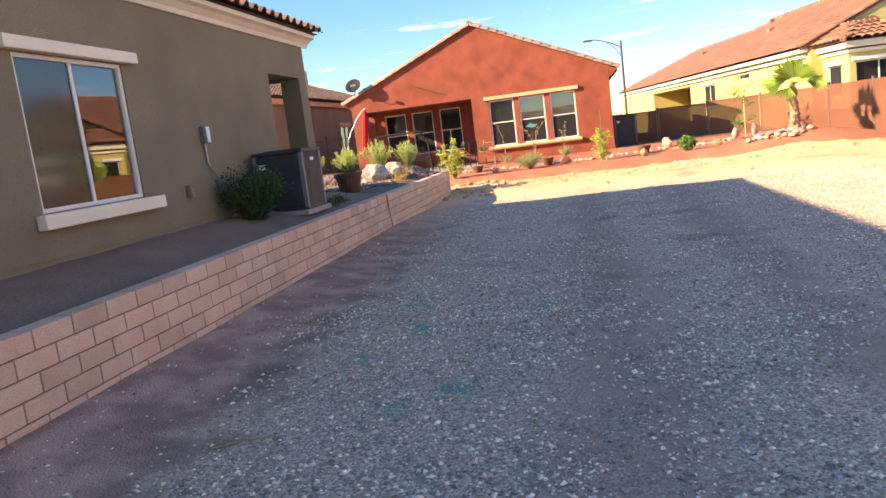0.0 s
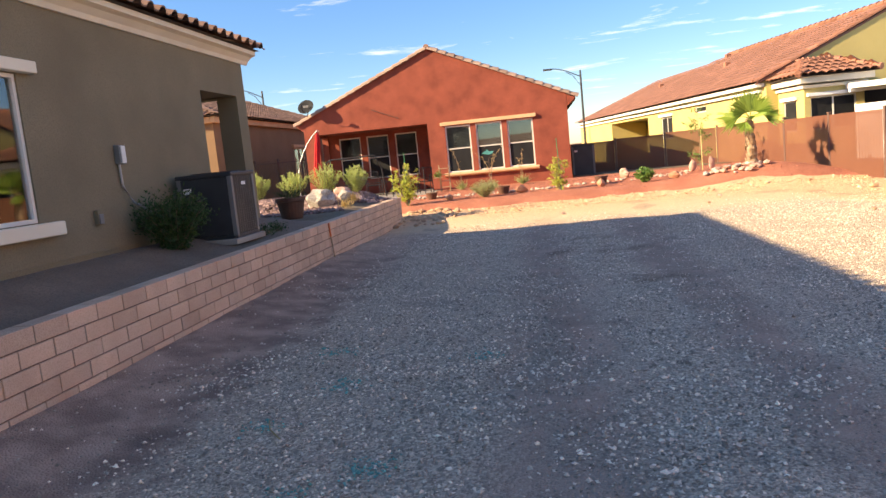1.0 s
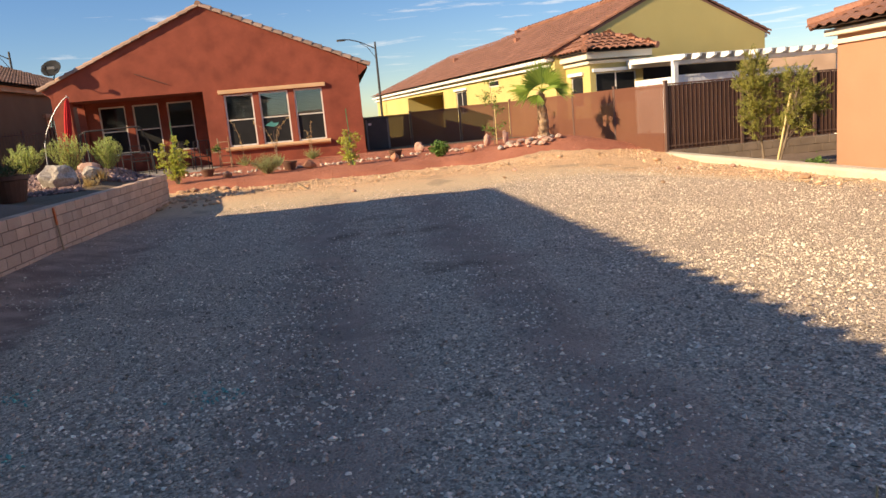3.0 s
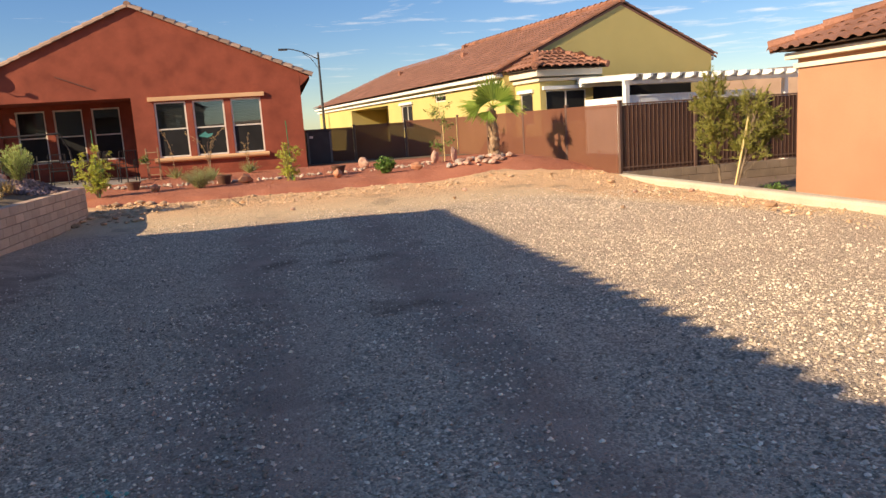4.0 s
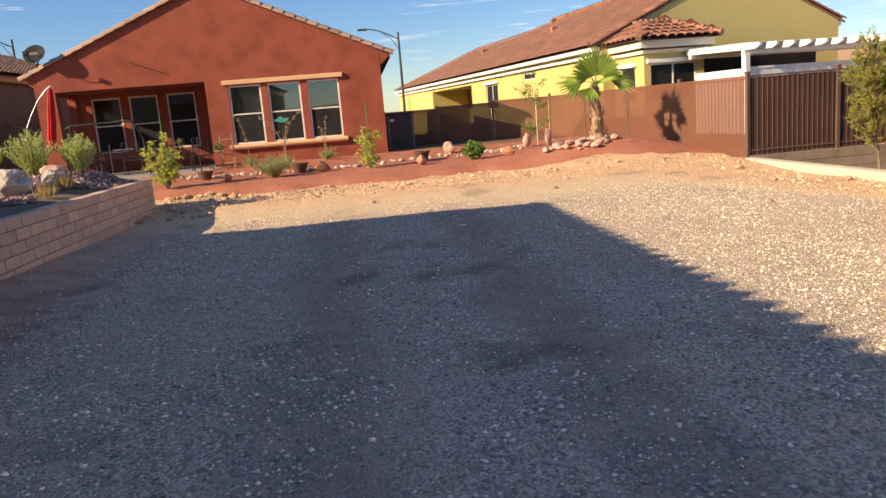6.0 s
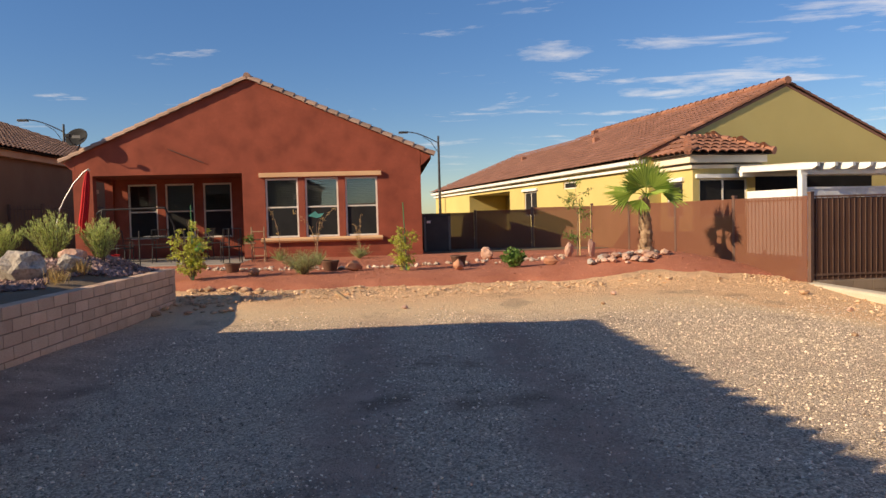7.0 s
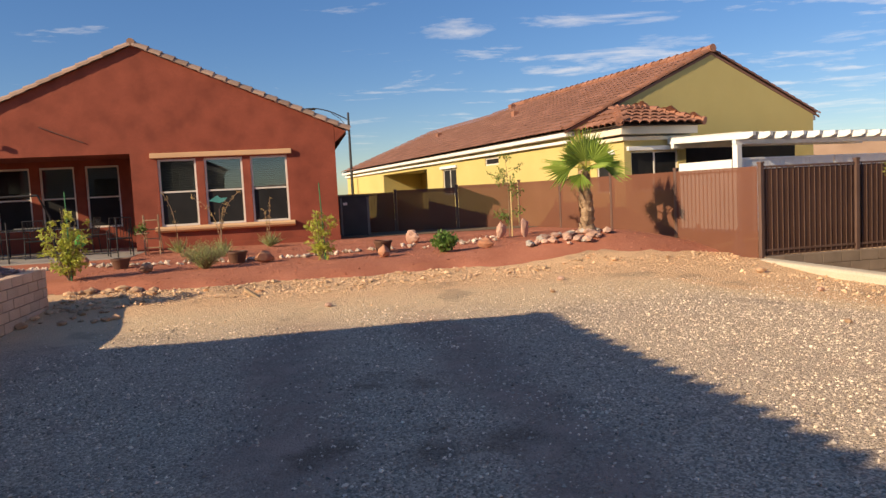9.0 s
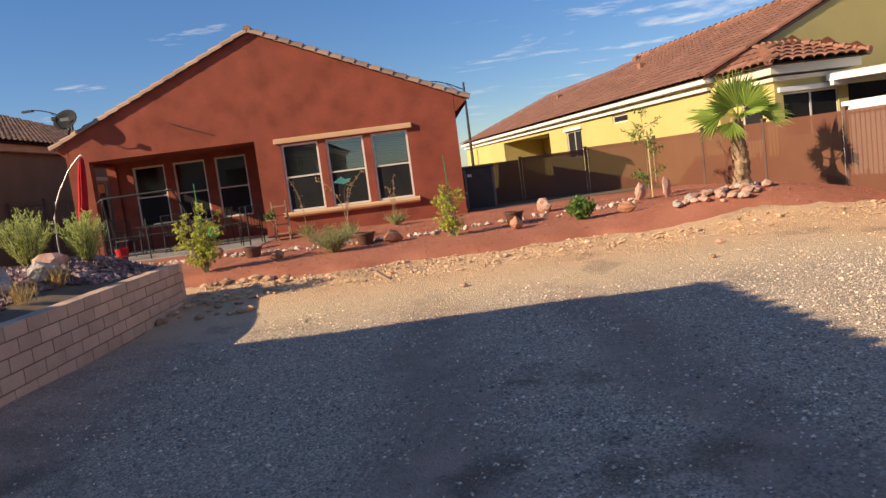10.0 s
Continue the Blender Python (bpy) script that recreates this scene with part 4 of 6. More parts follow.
def lay_tiles(parent, fm, width, length, keep, pitch=0.30, course=0.40, me=None):
    for r in range(int(math.ceil(length / course))):
        for c in range(int(width / pitch)):
            u, v = (c + 0.5) * pitch, r * course
            if keep(u, v + 0.2):
                ob = new("roof_tile", me or bay_tile)
                ob.parent = parent
                ob.matrix_local = fm @ pose(u + random.uniform(-0.01, 0.01), v + random.uniform(-0.015, 0.015), 0.0, rz=random.uniform(-1.5, 1.5))


wb, dp = BX1 - BX0 + 2 * HO, HO - BY0
lay_tiles(yel, slope_frame((BX0 - HO, BY0 - HO - 0.04, HZ + 0.01), (1, 0, 0), Vector((0, dp - 0.5, HR))), wb, 1.70, lambda u, v: v < 1.6 * u + 0.2 and v < 2.4 * (wb - u) + 0.2)
lay_tiles(yel, slope_frame((BX0 - HO - 0.04, 0.0, HZ + 0.01), (0, -1, 0), Vector((RL + HO, 0, HR))), dp, 1.17, lambda u, v: v < 0.75 * (dp - u) + 0.2)
lay_tiles(yel, slope_frame((BX1 + HO + 0.04, BY0 - HO, HZ + 0.01), (0, 1, 0), Vector((-RR - HO, 0, HR))), dp, 0.87, lambda u, v: v < 0.55 * u + 0.2)
for a, c in (((BX0 - HO, BY0 - HO, HZ), (BX0 + RL, -0.5, HZ + HR)), ((BX1 + HO, BY0 - HO, HZ), (BX1 - RR, -0.5, HZ + HR)), ((BX0 + RL, -0.5, HZ + HR), (BX1 - RR, -0.5, HZ + HR))):
    a, c = Vector(a), Vector(c)
    for i in range(6):
        p0, p1 = a.lerp(c, i / 6), a.lerp(c, (i + 1.15) / 6)
        part("hip_tile", tube(bmesh.new(), [p0 + Vector((0, 0, 0.09)), p1 + Vector((0, 0, 0.06))], [0.12, 0.095], 8), M["tilepart"], yel)

# salmon house beside the lot
org = thing("house", "salmon stucco house with cream double cornice and tile hip roof", "house")
OX, OY = 10.8, 15.45
part("side_wall", box(bmesh.new(), OX, OX + 0.25, -6.0, OY, -0.4, 2.70), M["orange"], org)
part("back_wall", box(bmesh.new(), OX + 0.25, 22.0, OY - 0.25, OY, -0.4, 2.70), M["orange"], org)
for z0, z1, o in ((2.27, 2.36, 0.06), (2.44, 2.56, 0.17)):
    b = box(bmesh.new(), OX - o, OX, -6.0, OY + o, z0, z1, 0.012)
    box(b, OX + 0.001, 22.0, OY, OY + o, z0, z1, 0.012)
    part("cornice", b, M["trim"], org, "cream cornice band")
d = bmesh.new()
OE, OS, OZ = 0.36, 0.40, 2.60
p = [d.verts.new(v) for v in ((OX - OE, -6.3, OZ), (OX - OE, OY + OE, OZ), (22.3, OY + OE, OZ), (22.3, -6.3, OZ), (16.4, -0.5, OZ + 6 * OS), (16.4, OY + OE - 6, OZ + 6 * OS))]
for f in ((0, 4, 5, 1), (1, 5, 2), (2, 5, 4, 3), (3, 4, 0), (0, 1, 2, 3)):
    d.faces.new([p[i] for i in f])
part("roof_deck", d, M["darkwood"], org)
lo = OY + OE + 6.3
tagged(s_tiles("roof_tiles", slope_frame((OX - OE - 0.04, OY + OE, OZ + 0.01), (0, -1, 0), Vector((1, 0, OS)).normalized()), 8.0, 6.4, M["tile"], keep=lambda u, v: v < u + 0.1, parent=org), "red-brown barrel roof tiles", kind="stuff")
s_tiles("roof_tiles", slope_frame((22.3, OY + OE + 0.04, OZ + 0.01), (-1, 0, 0), Vector((0, -1, OS)).normalized()), 11.8, 6.4, M["tile"], keep=lambda u, v: v < 11.9 - u + 0.1 and v < u + 0.1, parent=org)
for i in range(12):
    a, c = Vector((OX - OE, OY + OE, OZ)), Vector((16.4, OY + OE - 6, OZ + 6 * OS))
    part("hip_tile", tube(bmesh.new(), [a.lerp(c, i / 18) + Vector((0, 0, 0.10)), a.lerp(c, (i + 1.15) / 18) + Vector((0, 0, 0.07))], [0.13, 0.10], 8), M["tilepart"], org)

# brown house behind, between the tan and the red one
brn = thing("house", "brown stucco house with dark tile roof seen in shade", "house")
BRX, BRY = -11.4, 27.2
part("side_wall", wall_holes(bmesh.new(), "x", BRX - 0.25, BRX, BRY, 48.0, 0.3, 4.2, [(36.2, 37.7, 1.5, 3.0)]), M["brownst"], brn)
part("front_wall", box(bmesh.new(), -24.0, BRX - 0.25, BRY, BRY + 0.25, 0.3, 4.2), M["brownst"], brn)
part("cornice", box(bmesh.new(), BRX, BRX + 0.2, BRY - 0.2, 48.0, 3.95, 4.18, 0.02), M["trimtan"], brn)
part("cornice", box(bmesh.new(), -24.0, BRX - 0.001, BRY - 0.2, BRY, 3.95, 4.18, 0.02), M["trimtan"], brn)
d = bmesh.new()
p = [d.verts.new(v) for v in ((-11.0, BRY - 0.4, 4.2), (-11.0, 48.4, 4.2), (-24, 48.4, 4.2), (-24, BRY - 0.4, 4.2), (-17.5, BRY + 6.1, 6.7), (-17.5, 42, 6.7))]
for f in ((0, 1, 5, 4), (1, 2, 5), (2, 3, 4, 5), (3, 0, 4), (0, 3, 2, 1)):
    d.faces.new([p[i] for i in f])
part("roof_deck", d, M["darkwood"], brn)
tagged(s_tiles("roof_tiles", slope_frame((-10.96, BRY - 0.4, 4.22), (0, 1, 0), Vector((-6.5, 0, 2.5)).normalized()), 21.6, 6.96, M["tilebrown"], keep=lambda u, v: v < 1.07 * u + 0.1 and v < 1.07 * (21.6 - u) + 0.1, parent=brn), "dark brown barrel tiles", kind="stuff")
s_tiles("roof_tiles", slope_frame((-24, BRY - 0.44, 4.22), (1, 0, 0), Vector((0, 6.5, 2.5)).normalized()), 13.0, 6.96, M["tilebrown"], keep=lambda u, v: v < 1.07 * u + 0.1 and v < 1.07 * (13.0 - u) + 0.1, parent=brn)
window(brn, "window", "x", BRX + 0.03, 1, 36.2, 37.7, 1.5, 3.0, vbars=(36.95,), fr=M["trimtan"], label="tan-framed sliding window")
part("window_head", box(bmesh.new(), BRX, BRX + 0.12, 36.0, 37.9, 3.02, 3.18, 0.01), M["trimtan"], brn)

# ---- fences ----
FA = math.degrees(math.atan2(0.2199, 1.0))     # the fence runs this much to the left of +y
fence = thing("fence", "iron fence covered with brown privacy screen", "fence", pose(9.4, 20.12, 0, rz=FA))
PITCH = 2.3
post_me = mesh_of("post", box(bmesh.new(), -0.04, 0.04, -0.04, 0.04, -0.1, 1.93, 0.006), M["iron"])
cap_me = mesh_of("post_cap", box(bmesh.new(), -0.05, 0.05, -0.05, 0.05, 1.93, 1.97, 0.008), M["iron"])
picket_me = mesh_of("picket", box(bmesh.new(), -0.006, 0.006, -0.006, 0.006, 0.12, 1.875), M["iron"])
def fence_bay(i):
    """Frame of the i-th bay: four bays straight, then a bent return towards the red house."""
    if i < 4:
        return pose(0, PITCH * i, 0)
    return pose(0, PITCH * 4, 0, rz=60) @ pose(0, 1.9 * (i - 4), -0.05 * (i - 4))


for i in range(8):
    at = fence_bay(i)
    for me in (post_me, cap_me):
        ob = new(me.name, me)
        ob.parent = fence
        ob.matrix_local = at
    if i == 7:
        break
    y0, y1 = 0.05, (PITCH if i < 4 else 1.9) - 0.05
    sc = bmesh.new()
    nx_, nz_ = 12, 4
    gv = [[sc.verts.new((-0.035 + 0.006 * math.sin(3.1 * a + i) * math.sin(math.pi * c / nz_), y0 + (y1 - y0) * a / nx_, 0.10 + 1.79 * c / nz_)) for c in range(nz_ + 1)] for a in range(nx_ + 1)]
    for a in range(nx_):
        for c in range(nz_):
            sc.faces.new((gv[a][c], gv[a + 1][c], gv[a + 1][c + 1], gv[a][c + 1]))
    part("privacy_screen", sc, M["screen"], fence, "taut brown privacy fabric", smooth=True).matrix_local = at
    for z in (0.16, 1.82):
        part("rail", box(bmesh.new(), -0.012, 0.012, y0 - 0.01, y1 + 0.01, z - 0.015, z + 0.015), M["iron"], fence).matrix_local = at
    for j in range(1, 20):
        ob = new("picket", picket_me)
        ob.parent = fence
        ob.matrix_local = at @ pose(0.0, (y1 + 0.05) * j / 20, 0)

iron = thing("fence", "dark brown iron picket fence on a low block wall", "fence", pose(9.4, 20.12, 0, rz=2))
for i in range(5):
    for me in (post_me, cap_me):
        if i == 0:
            continue
        ob = new(me.name, me)
        ob.parent = iron
        ob.matrix_local = pose(2.11 * i, 0, 0)
    if i == 4:
        break
    for z in (0.30, 1.87):
        part("rail", box(bmesh.new(), 2.11 * i + 0.04, 2.11 * (i + 1) - 0.04, -0.015, 0.015, z - 0.02, z + 0.02), M["iron"], iron)
    for j in range(1, 18):
        ob = new("picket", picket_me)
        ob.parent = iron
        ob.matrix_local = pose(2.11 * i + 2.11 * j / 18, 0, 0.0)
    part("privacy_screen", box(bmesh.new(), 2.11 * i + 0.05, 2.11 * (i + 1) - 0.05, 0.008, 0.011, 0.20, 1.84), M["screenshaded"], iron, "brown privacy mesh behind the pickets, its shade put into the colour")

wall_planter = tagged(new("wall_planter"), "low grey-brown block wall under the iron fence", "wall", kind="structure")
part("mortar_core", box(bmesh.new(), 9.45, 18.0, 20.06, 20.20, -0.6, 0.17), M["mortar"], wall_planter)
pb = []
gb_me = mesh_of("block", box(bmesh.new(), 0.004, 0.402, 0, 0.19, 0.004, 0.198, 0.005), M["blockgrey"])
for c in range(3):
    for i in range(20):
        pb.append((pose(9.42 + 0.406 * i + (0.203 if c % 2 else 0), 20.04, 0.19 - 0.203 * (c + 1)), gb_me))

kerb = bmesh.new()
prof = [(9.28, -0.2), (9.28, 0.10), (9.30, 0.14), (9.34, 0.155), (9.50, 0.16), (9.52, 0.12), (9.52, -0.2)]
prism(kerb, prof, "y", -6.0, 20.05)
tagged(part("kerb", kerb, M["concrete"]), "pale concrete kerb along the planter", "kerb", kind="structure")
for ob_m, me, c in blocks:
    ob = new("block", me)
    ob.parent = wall_low
    ob.matrix_local = ob_m
for ob_m, me in pb:
    ob = new("block", me)
    ob.parent = wall_planter
    ob.matrix_local = ob_m

# distant hills
hill_v, hill_f = [], []
N = 180
for i in range(N):
    a = 2 * math.pi * i / N
    r = 1400
    off = (math.degrees(a) - 46 + 180) % 360 - 180
    hgt = 22 + 16 * math.sin(3 * a + 1) + 9 * math.sin(7 * a) + 6 * math.sin(17 * a + 2) + 66 / (1 + (off / 13) ** 6)
    for rr, z in ((r, -5), (r + 130, 0.45 * max(6, hgt)), (r + 170, 0.9 * max(6, hgt)), (r + 250, max(6, hgt)), (r + 700, -5)):
        hill_v.append((rr * math.cos(a), rr * math.sin(a), z))
for i in range(N):
    j = (i + 1) % N
    for kk in range(4):
        hill_f.append((5 * i + kk, 5 * j + kk, 5 * j + kk + 1, 5 * i + kk + 1))
tagged(raw("backdrop", hill_v, hill_f, M["hill"], True), "low desert hills on the horizon", "hills", kind="structure")

# ---- plants ----


def leaves(name, pos, way, length, width, material, parent=None):
    """Folded leaf blades, one island each."""
    n = len(pos)
    way = way / np.linalg.norm(way, axis=1, keepdims=True)
    ref = rng.normal(size=(n, 3))
    side = np.cross(way, ref)
    side /= np.linalg.norm(side, axis=1, keepdims=True) + 1e-9
    nrm = np.cross(side, way)
    L, W = np.asarray(length).reshape(-1, 1) * np.ones((n, 1)), np.asarray(width).reshape(-1, 1) * np.ones((n, 1))
    a = pos
    b_ = pos + way * L * 0.45 + side * W * 0.5 + nrm * W * 0.15
    c = pos + way * L
    d = pos + way * L * 0.45 - side * W * 0.5 + nrm * W * 0.15
    v = np.stack([a, b_, c, d], 1).reshape(-1, 3)
    k = 4 * np.arange(n)[:, None]
    f = np.concatenate([k + np.array([[0, 1, 2]]), k + np.array([[0, 2, 3]])])
    return raw(name, v, f, material, False, parent)


def stems_along(bm, n, spread, height, r=0.008, lean=0.0, wob=0.05, low=0.0):
    """Thin stems from one base; returns their points."""
    out = []
    for i in range(n):
        a = 6.283 * (i + random.random()) / n
        rr = spread * math.sqrt(random.random())
        hh = height * random.uniform(0.72, 1.0) * (1 - 0.35 * (rr / spread) ** 2)
        tip = Vector((rr * math.cos(a), rr * math.sin(a), hh))
        mid = Vector((tip.x * 0.45 + random.uniform(-wob, wob), tip.y * 0.45 + random.uniform(-wob, wob), low + (hh - low) * 0.5))
        pts = [Vector((0.03 * math.cos(a), 0.03 * math.sin(a), 0)), mid, tip]
        tube(bm, pts, [r, r * 0.7, r * 0.3], 5, cap=False)
        out.append(pts)
    return out


def on_stem(pts, t):
    a, b_, c = pts
    return a.lerp(b_, t * 2) if t < 0.5 else b_.lerp(c, t * 2 - 1)


def shrub(name, at, label, spread, height, nstem, nleaf, ll, lw, material, up=0.8, start=0.25, group="", category="shrub", scatter=0.05, stemmat="bark"):
    ob = thing(name, label, category, pose(*at), group)
    bm = bmesh.new()
    st = stems_along(bm, nstem, spread, height)
    tagged(part("branchwork", bm, M[stemmat], ob), kind="stuff")
    pos, way = [], []
    for pts in st:
        for j in range(nleaf):
            t = start + (1 - start) * random.random() ** 0.8
            p = on_stem(pts, t)
            d = (pts[2] - pts[1]).normalized() * up + Vector((random.gauss(0, 0.6), random.gauss(0, 0.6), random.gauss(0.1, 0.45)))
            pos.append(p + Vector((random.gauss(0, scatter), random.gauss(0, scatter), random.gauss(0, scatter))))
            way.append(d)
    leaves("foliage", np.array(pos), np.array(way), np.array([ll * random.uniform(0.6, 1.2) for _ in pos]), lw, material, ob)
    return ob


def gz(x, y):
    return float(bed_z(x, y))


# ---- rocks ----


def rock_mesh(name, material, size, seed, rough=0.25, sub=2):
    b = bmesh.new()
    bmesh.ops.create_icosphere(b, subdivisions=sub, radius=1.0)
    for v in b.verts:
        p = v.co.copy()
        d = 1 + rough * noise.noise(p * 1.3 + Vector((seed * 7.3, seed, 0))) * 1.6 + rough * 0.4 * noise.noise(p * 3.5 + Vector((0, seed * 3.1, 5)))
        v.co = Vector((p.x * size[0], p.y * size[1], p.z * size[2])) * d
    # chip flat facets
    for i in range(5):
        nv = Vector((math.sin(seed * 3 + i * 2.1), math.cos(seed * 5 + i * 1.3), math.sin(seed + i * 0.9) * 0.8)).normalized()
        lim = 0.78
        for v in b.verts:
            u = Vector((v.co.x / size[0], v.co.y / size[1], v.co.z / size[2]))
            k = u.dot(nv)
            if k > lim:
                u -= nv * (k - lim)
                v.co = Vector((u.x * size[0], u.y * size[1], u.z * size[2]))
    return mesh_of(name, b, material, smooth=False)


def rock(at, size, material, label, seed, rz=0, group="", name="rock", rough=0.25, sub=2, sink=0.3):
    ob = new(name, rock_mesh(name, material, size, seed, rough, sub))
    ob.matrix_world = pose(at[0], at[1], at[2] + size[2] * (1 - sink), rz=rz)
    return tagged(ob, label, "rock", group)


# ---- side yard by the tan house ----
pad = tagged(part("equipment_pad", box(bmesh.new(), -4.56, -3.58, 10.15, 11.25, 0.82, 0.90, 0.01), M["slab"]), "thin grey concrete equipment pad", "slab", kind="structure")


def air_conditioner(at, w, d, h_, label, rz=0):
    ob = thing("air_conditioner", label, "air conditioner", pose(*at, rz=rz))
    b = bmesh.new()
    box(b, -w / 2 + 0.02, w / 2 - 0.02, -d / 2 + 0.02, d / 2 - 0.02, 0.03, h_ - 0.05)
    part("core", b, M["black"], ob)
    post = mesh_of("corner_post", box(bmesh.new(), -0.035, 0.035, -0.035, 0.035, 0.0, h_ - 0.03, 0.01), M["acpale"])
    for sx in (-1, 1):
        for sy in (-1, 1):
            o = new("corner_post", post)
            o.parent = ob
            o.matrix_local = pose(sx * (w / 2 - 0.035), sy * (d / 2 - 0.035), 0)
    b = box(bmesh.new(), -w / 2 - 0.01, w / 2 + 0.01, -d / 2 - 0.01, d / 2 + 0.01, h_ - 0.06, h_, 0.015)
    part("top_lid", b, M["acgrey"], ob)
    b = box(bmesh.new(), -w / 2, w / 2, -d / 2, d / 2, 0.0, 0.05, 0.01)
    part("base_pan", b, M["acgrey"], ob)
    # solid service panel on the side towards the lot's near end, louvred coil guards on the others
    part("service_panel", box(bmesh.new(), -w / 2 + 0.07, w / 2 - 0.07, -d / 2 - 0.004, -d / 2 + 0.02, 0.06, h_ - 0.07, 0.004), M["acgrey"], ob)
    me = mesh_of("louvre", box(bmesh.new(), -0.006, 0.006, -d / 2 + 0.07, d / 2 - 0.07, 0, 0.012), M["acgrey"])
    n = int((h_ - 0.16) / 0.035)
    for i in range(n):
        o = new("louvre", me)
        o.parent = ob
        o.matrix_local = pose(w / 2 - 0.012, 0, 0.08 + 0.035 * i)
    me = mesh_of("guard_wire", box(bmesh.new(), -0.003, 0.003, -0.003, 0.003, 0.06, h_ - 0.07), M["acpale"])
    for i in range(1, 9):
        o = new("guard_wire", me)
        o.parent = ob
        o.matrix_local = pose(w / 2 - 0.004, -d / 2 + 0.07 + (d - 0.14) * i / 9, 0)
    part("badge", box(bmesh.new(), w / 2 - 0.002, w / 2 + 0.006, -0.08, 0.06, h_ - 0.20, h_ - 0.15, 0.002), M["white"], ob, "small pale badge")
    part("data_plate", box(bmesh.new(), -w / 2 + 0.10, -w / 2 + 0.22, -d / 2 - 0.010, -d / 2 - 0.003, h_ - 0.27, h_ - 0.19, 0.001), M["white"], ob, "white data plate")
    b = bmesh.new()
    for r in (0.10, 0.2, 0.3, 0.36):
        tube(b, [(r * math.cos(6.2832 * k / 20), r * math.sin(6.2832 * k / 20), h_ + 0.01) for k in range(21)], 0.005, 5, cap=False)
    part("fan_grille", b, M["black"], ob)
    return ob


air_conditioner((-4.04, 10.72, 0.90), 0.84, 0.84, 0.96, "dark grey air conditioner on a pad beside the tan wall")
air_conditioner((2.45, 29.5, gz(2.45, 29.5) - 0.01), 0.85, 0.85, 1.18, "dark air conditioner in the shade beside the red house")

ds = thing("disconnect_box", "grey electrical disconnect box with conduit on the tan wall", "electrical box", pose(TX, 9.12, 2.20))
part("housing", box(bmesh.new(), 0, 0.08, -0.10, 0.02, -0.12, 0.12, 0.008), M["acpale"], ds)
part("cover", box(bmesh.new(), 0.08, 0.095, -0.07, 0.02, -0.11, 0.11, 0.004), M["white"], ds, "white cover")
part("conduit", tube(bmesh.new(), [(0.03, -0.06, -0.12), (0.03, -0.05, -0.40), (0.06, 0.10, -0.62), (0.12, 0.45, -0.80), (0.15, 0.75, -0.82)], 0.016, 8), M["greymetal"], ds)
ol = thing("outlet_box", "weathered outdoor outlet cover on the tan wall", "electrical box", pose(TX, 8.45, 1.45))
part("cover", box(bmesh.new(), 0, 0.06, -0.05, 0.05, -0.09, 0.09, 0.01), M["tan"], ol)
part("flap", box(bmesh.new(), 0.06, 0.075, -0.04, 0.04, -0.08, 0.04, 0.005), M["acpale"], ol)
shrub("shrub", (-4.12, 9.45, 0.88), "dense dark green shrub against the tan wall", 0.52, 0.85, 60, 110, 0.06, 0.022, M["leafdark"], up=0.5, start=0.05, scatter=0.06)
for y, z in ((11.6, 0.80), (12.2, 0.80)):
    shrub("weed", (-3.75, y, z), "small dark weed in shaded soil", 0.14, 0.12, 14, 22, 0.05, 0.018, M["leafdark"], start=0.1)

# orange survey stake leaning on the block wall
st = thing("survey_stake", "thin orange painted stake leaning on the block wall", "stake", pose(-3.10, 13.28, -0.02, ry=-3.5, rx=2))
part("lath", box(bmesh.new(), -0.008, 0.008, -0.022, 0.022, 0, 0.55, 0.002), M["wood"], st)
part("painted_tip", box(bmesh.new(), -0.010, 0.010, -0.024, 0.024, 0.55, 0.80, 0.002), M["orangeflag"], st, "orange painted tip")

# ---- raised planting behind the wall ----


def pot(at, r, h_, label, material="potbrown"):
    ob = thing("plant_pot", label, "pot", pose(*at))
    b = bmesh.new()
    lathe(b, [(r * 0.68, 0), (r * 0.72, 0.02), (r * 0.93, h_ * 0.8), (r * 0.95, h_ * 0.82), (r * 1.03, h_ * 0.84), (r * 1.03, h_), (r * 0.92, h_), (r * 0.88, h_ * 0.86), (r * 0.01, h_ * 0.86)], 22)
    part("pot_body", b, M[material], ob, smooth=False)
    b = bmesh.new()
    lathe(b, [(r * 0.87, h_ * 0.865), (r * 0.5, h_ * 0.90), (0.005, h_ * 0.91)], 16)
    part("potting_soil", b, M["soil"], ob)
    return ob


PX, PY = -4.50, 15.2
PZ = float(ledge_z(PX, PY))
pot((PX, PY, PZ - 0.01), 0.31, 0.45, "large dark brown pot on the raised ledge")
shrub("potted_shrub", (PX, PY, PZ + 0.38), "low dark green sprigs growing in the brown pot", 0.34, 0.28, 22, 30, 0.05, 0.014, M["leafdark"], up=1.0, start=0.2, scatter=0.02)
for i, (x, y, h_, sp) in enumerate(((-6.9, 19.5, 0.82, 0.40), (-5.85, 19.4, 0.80, 0.42), (-4.9, 19.3, 0.92, 0.50), (-4.12, 19.4, 0.84, 0.38))):
    shrub("shrub", (x, y, float(ledge_z(x, y)) - 0.02), "pale sage-green feathery shrub among purple rocks", sp, h_, 40, 95, 0.06, 0.013, M["leafpale"], up=1.7, start=0.12, group="sage shrubs", scatter=0.016)
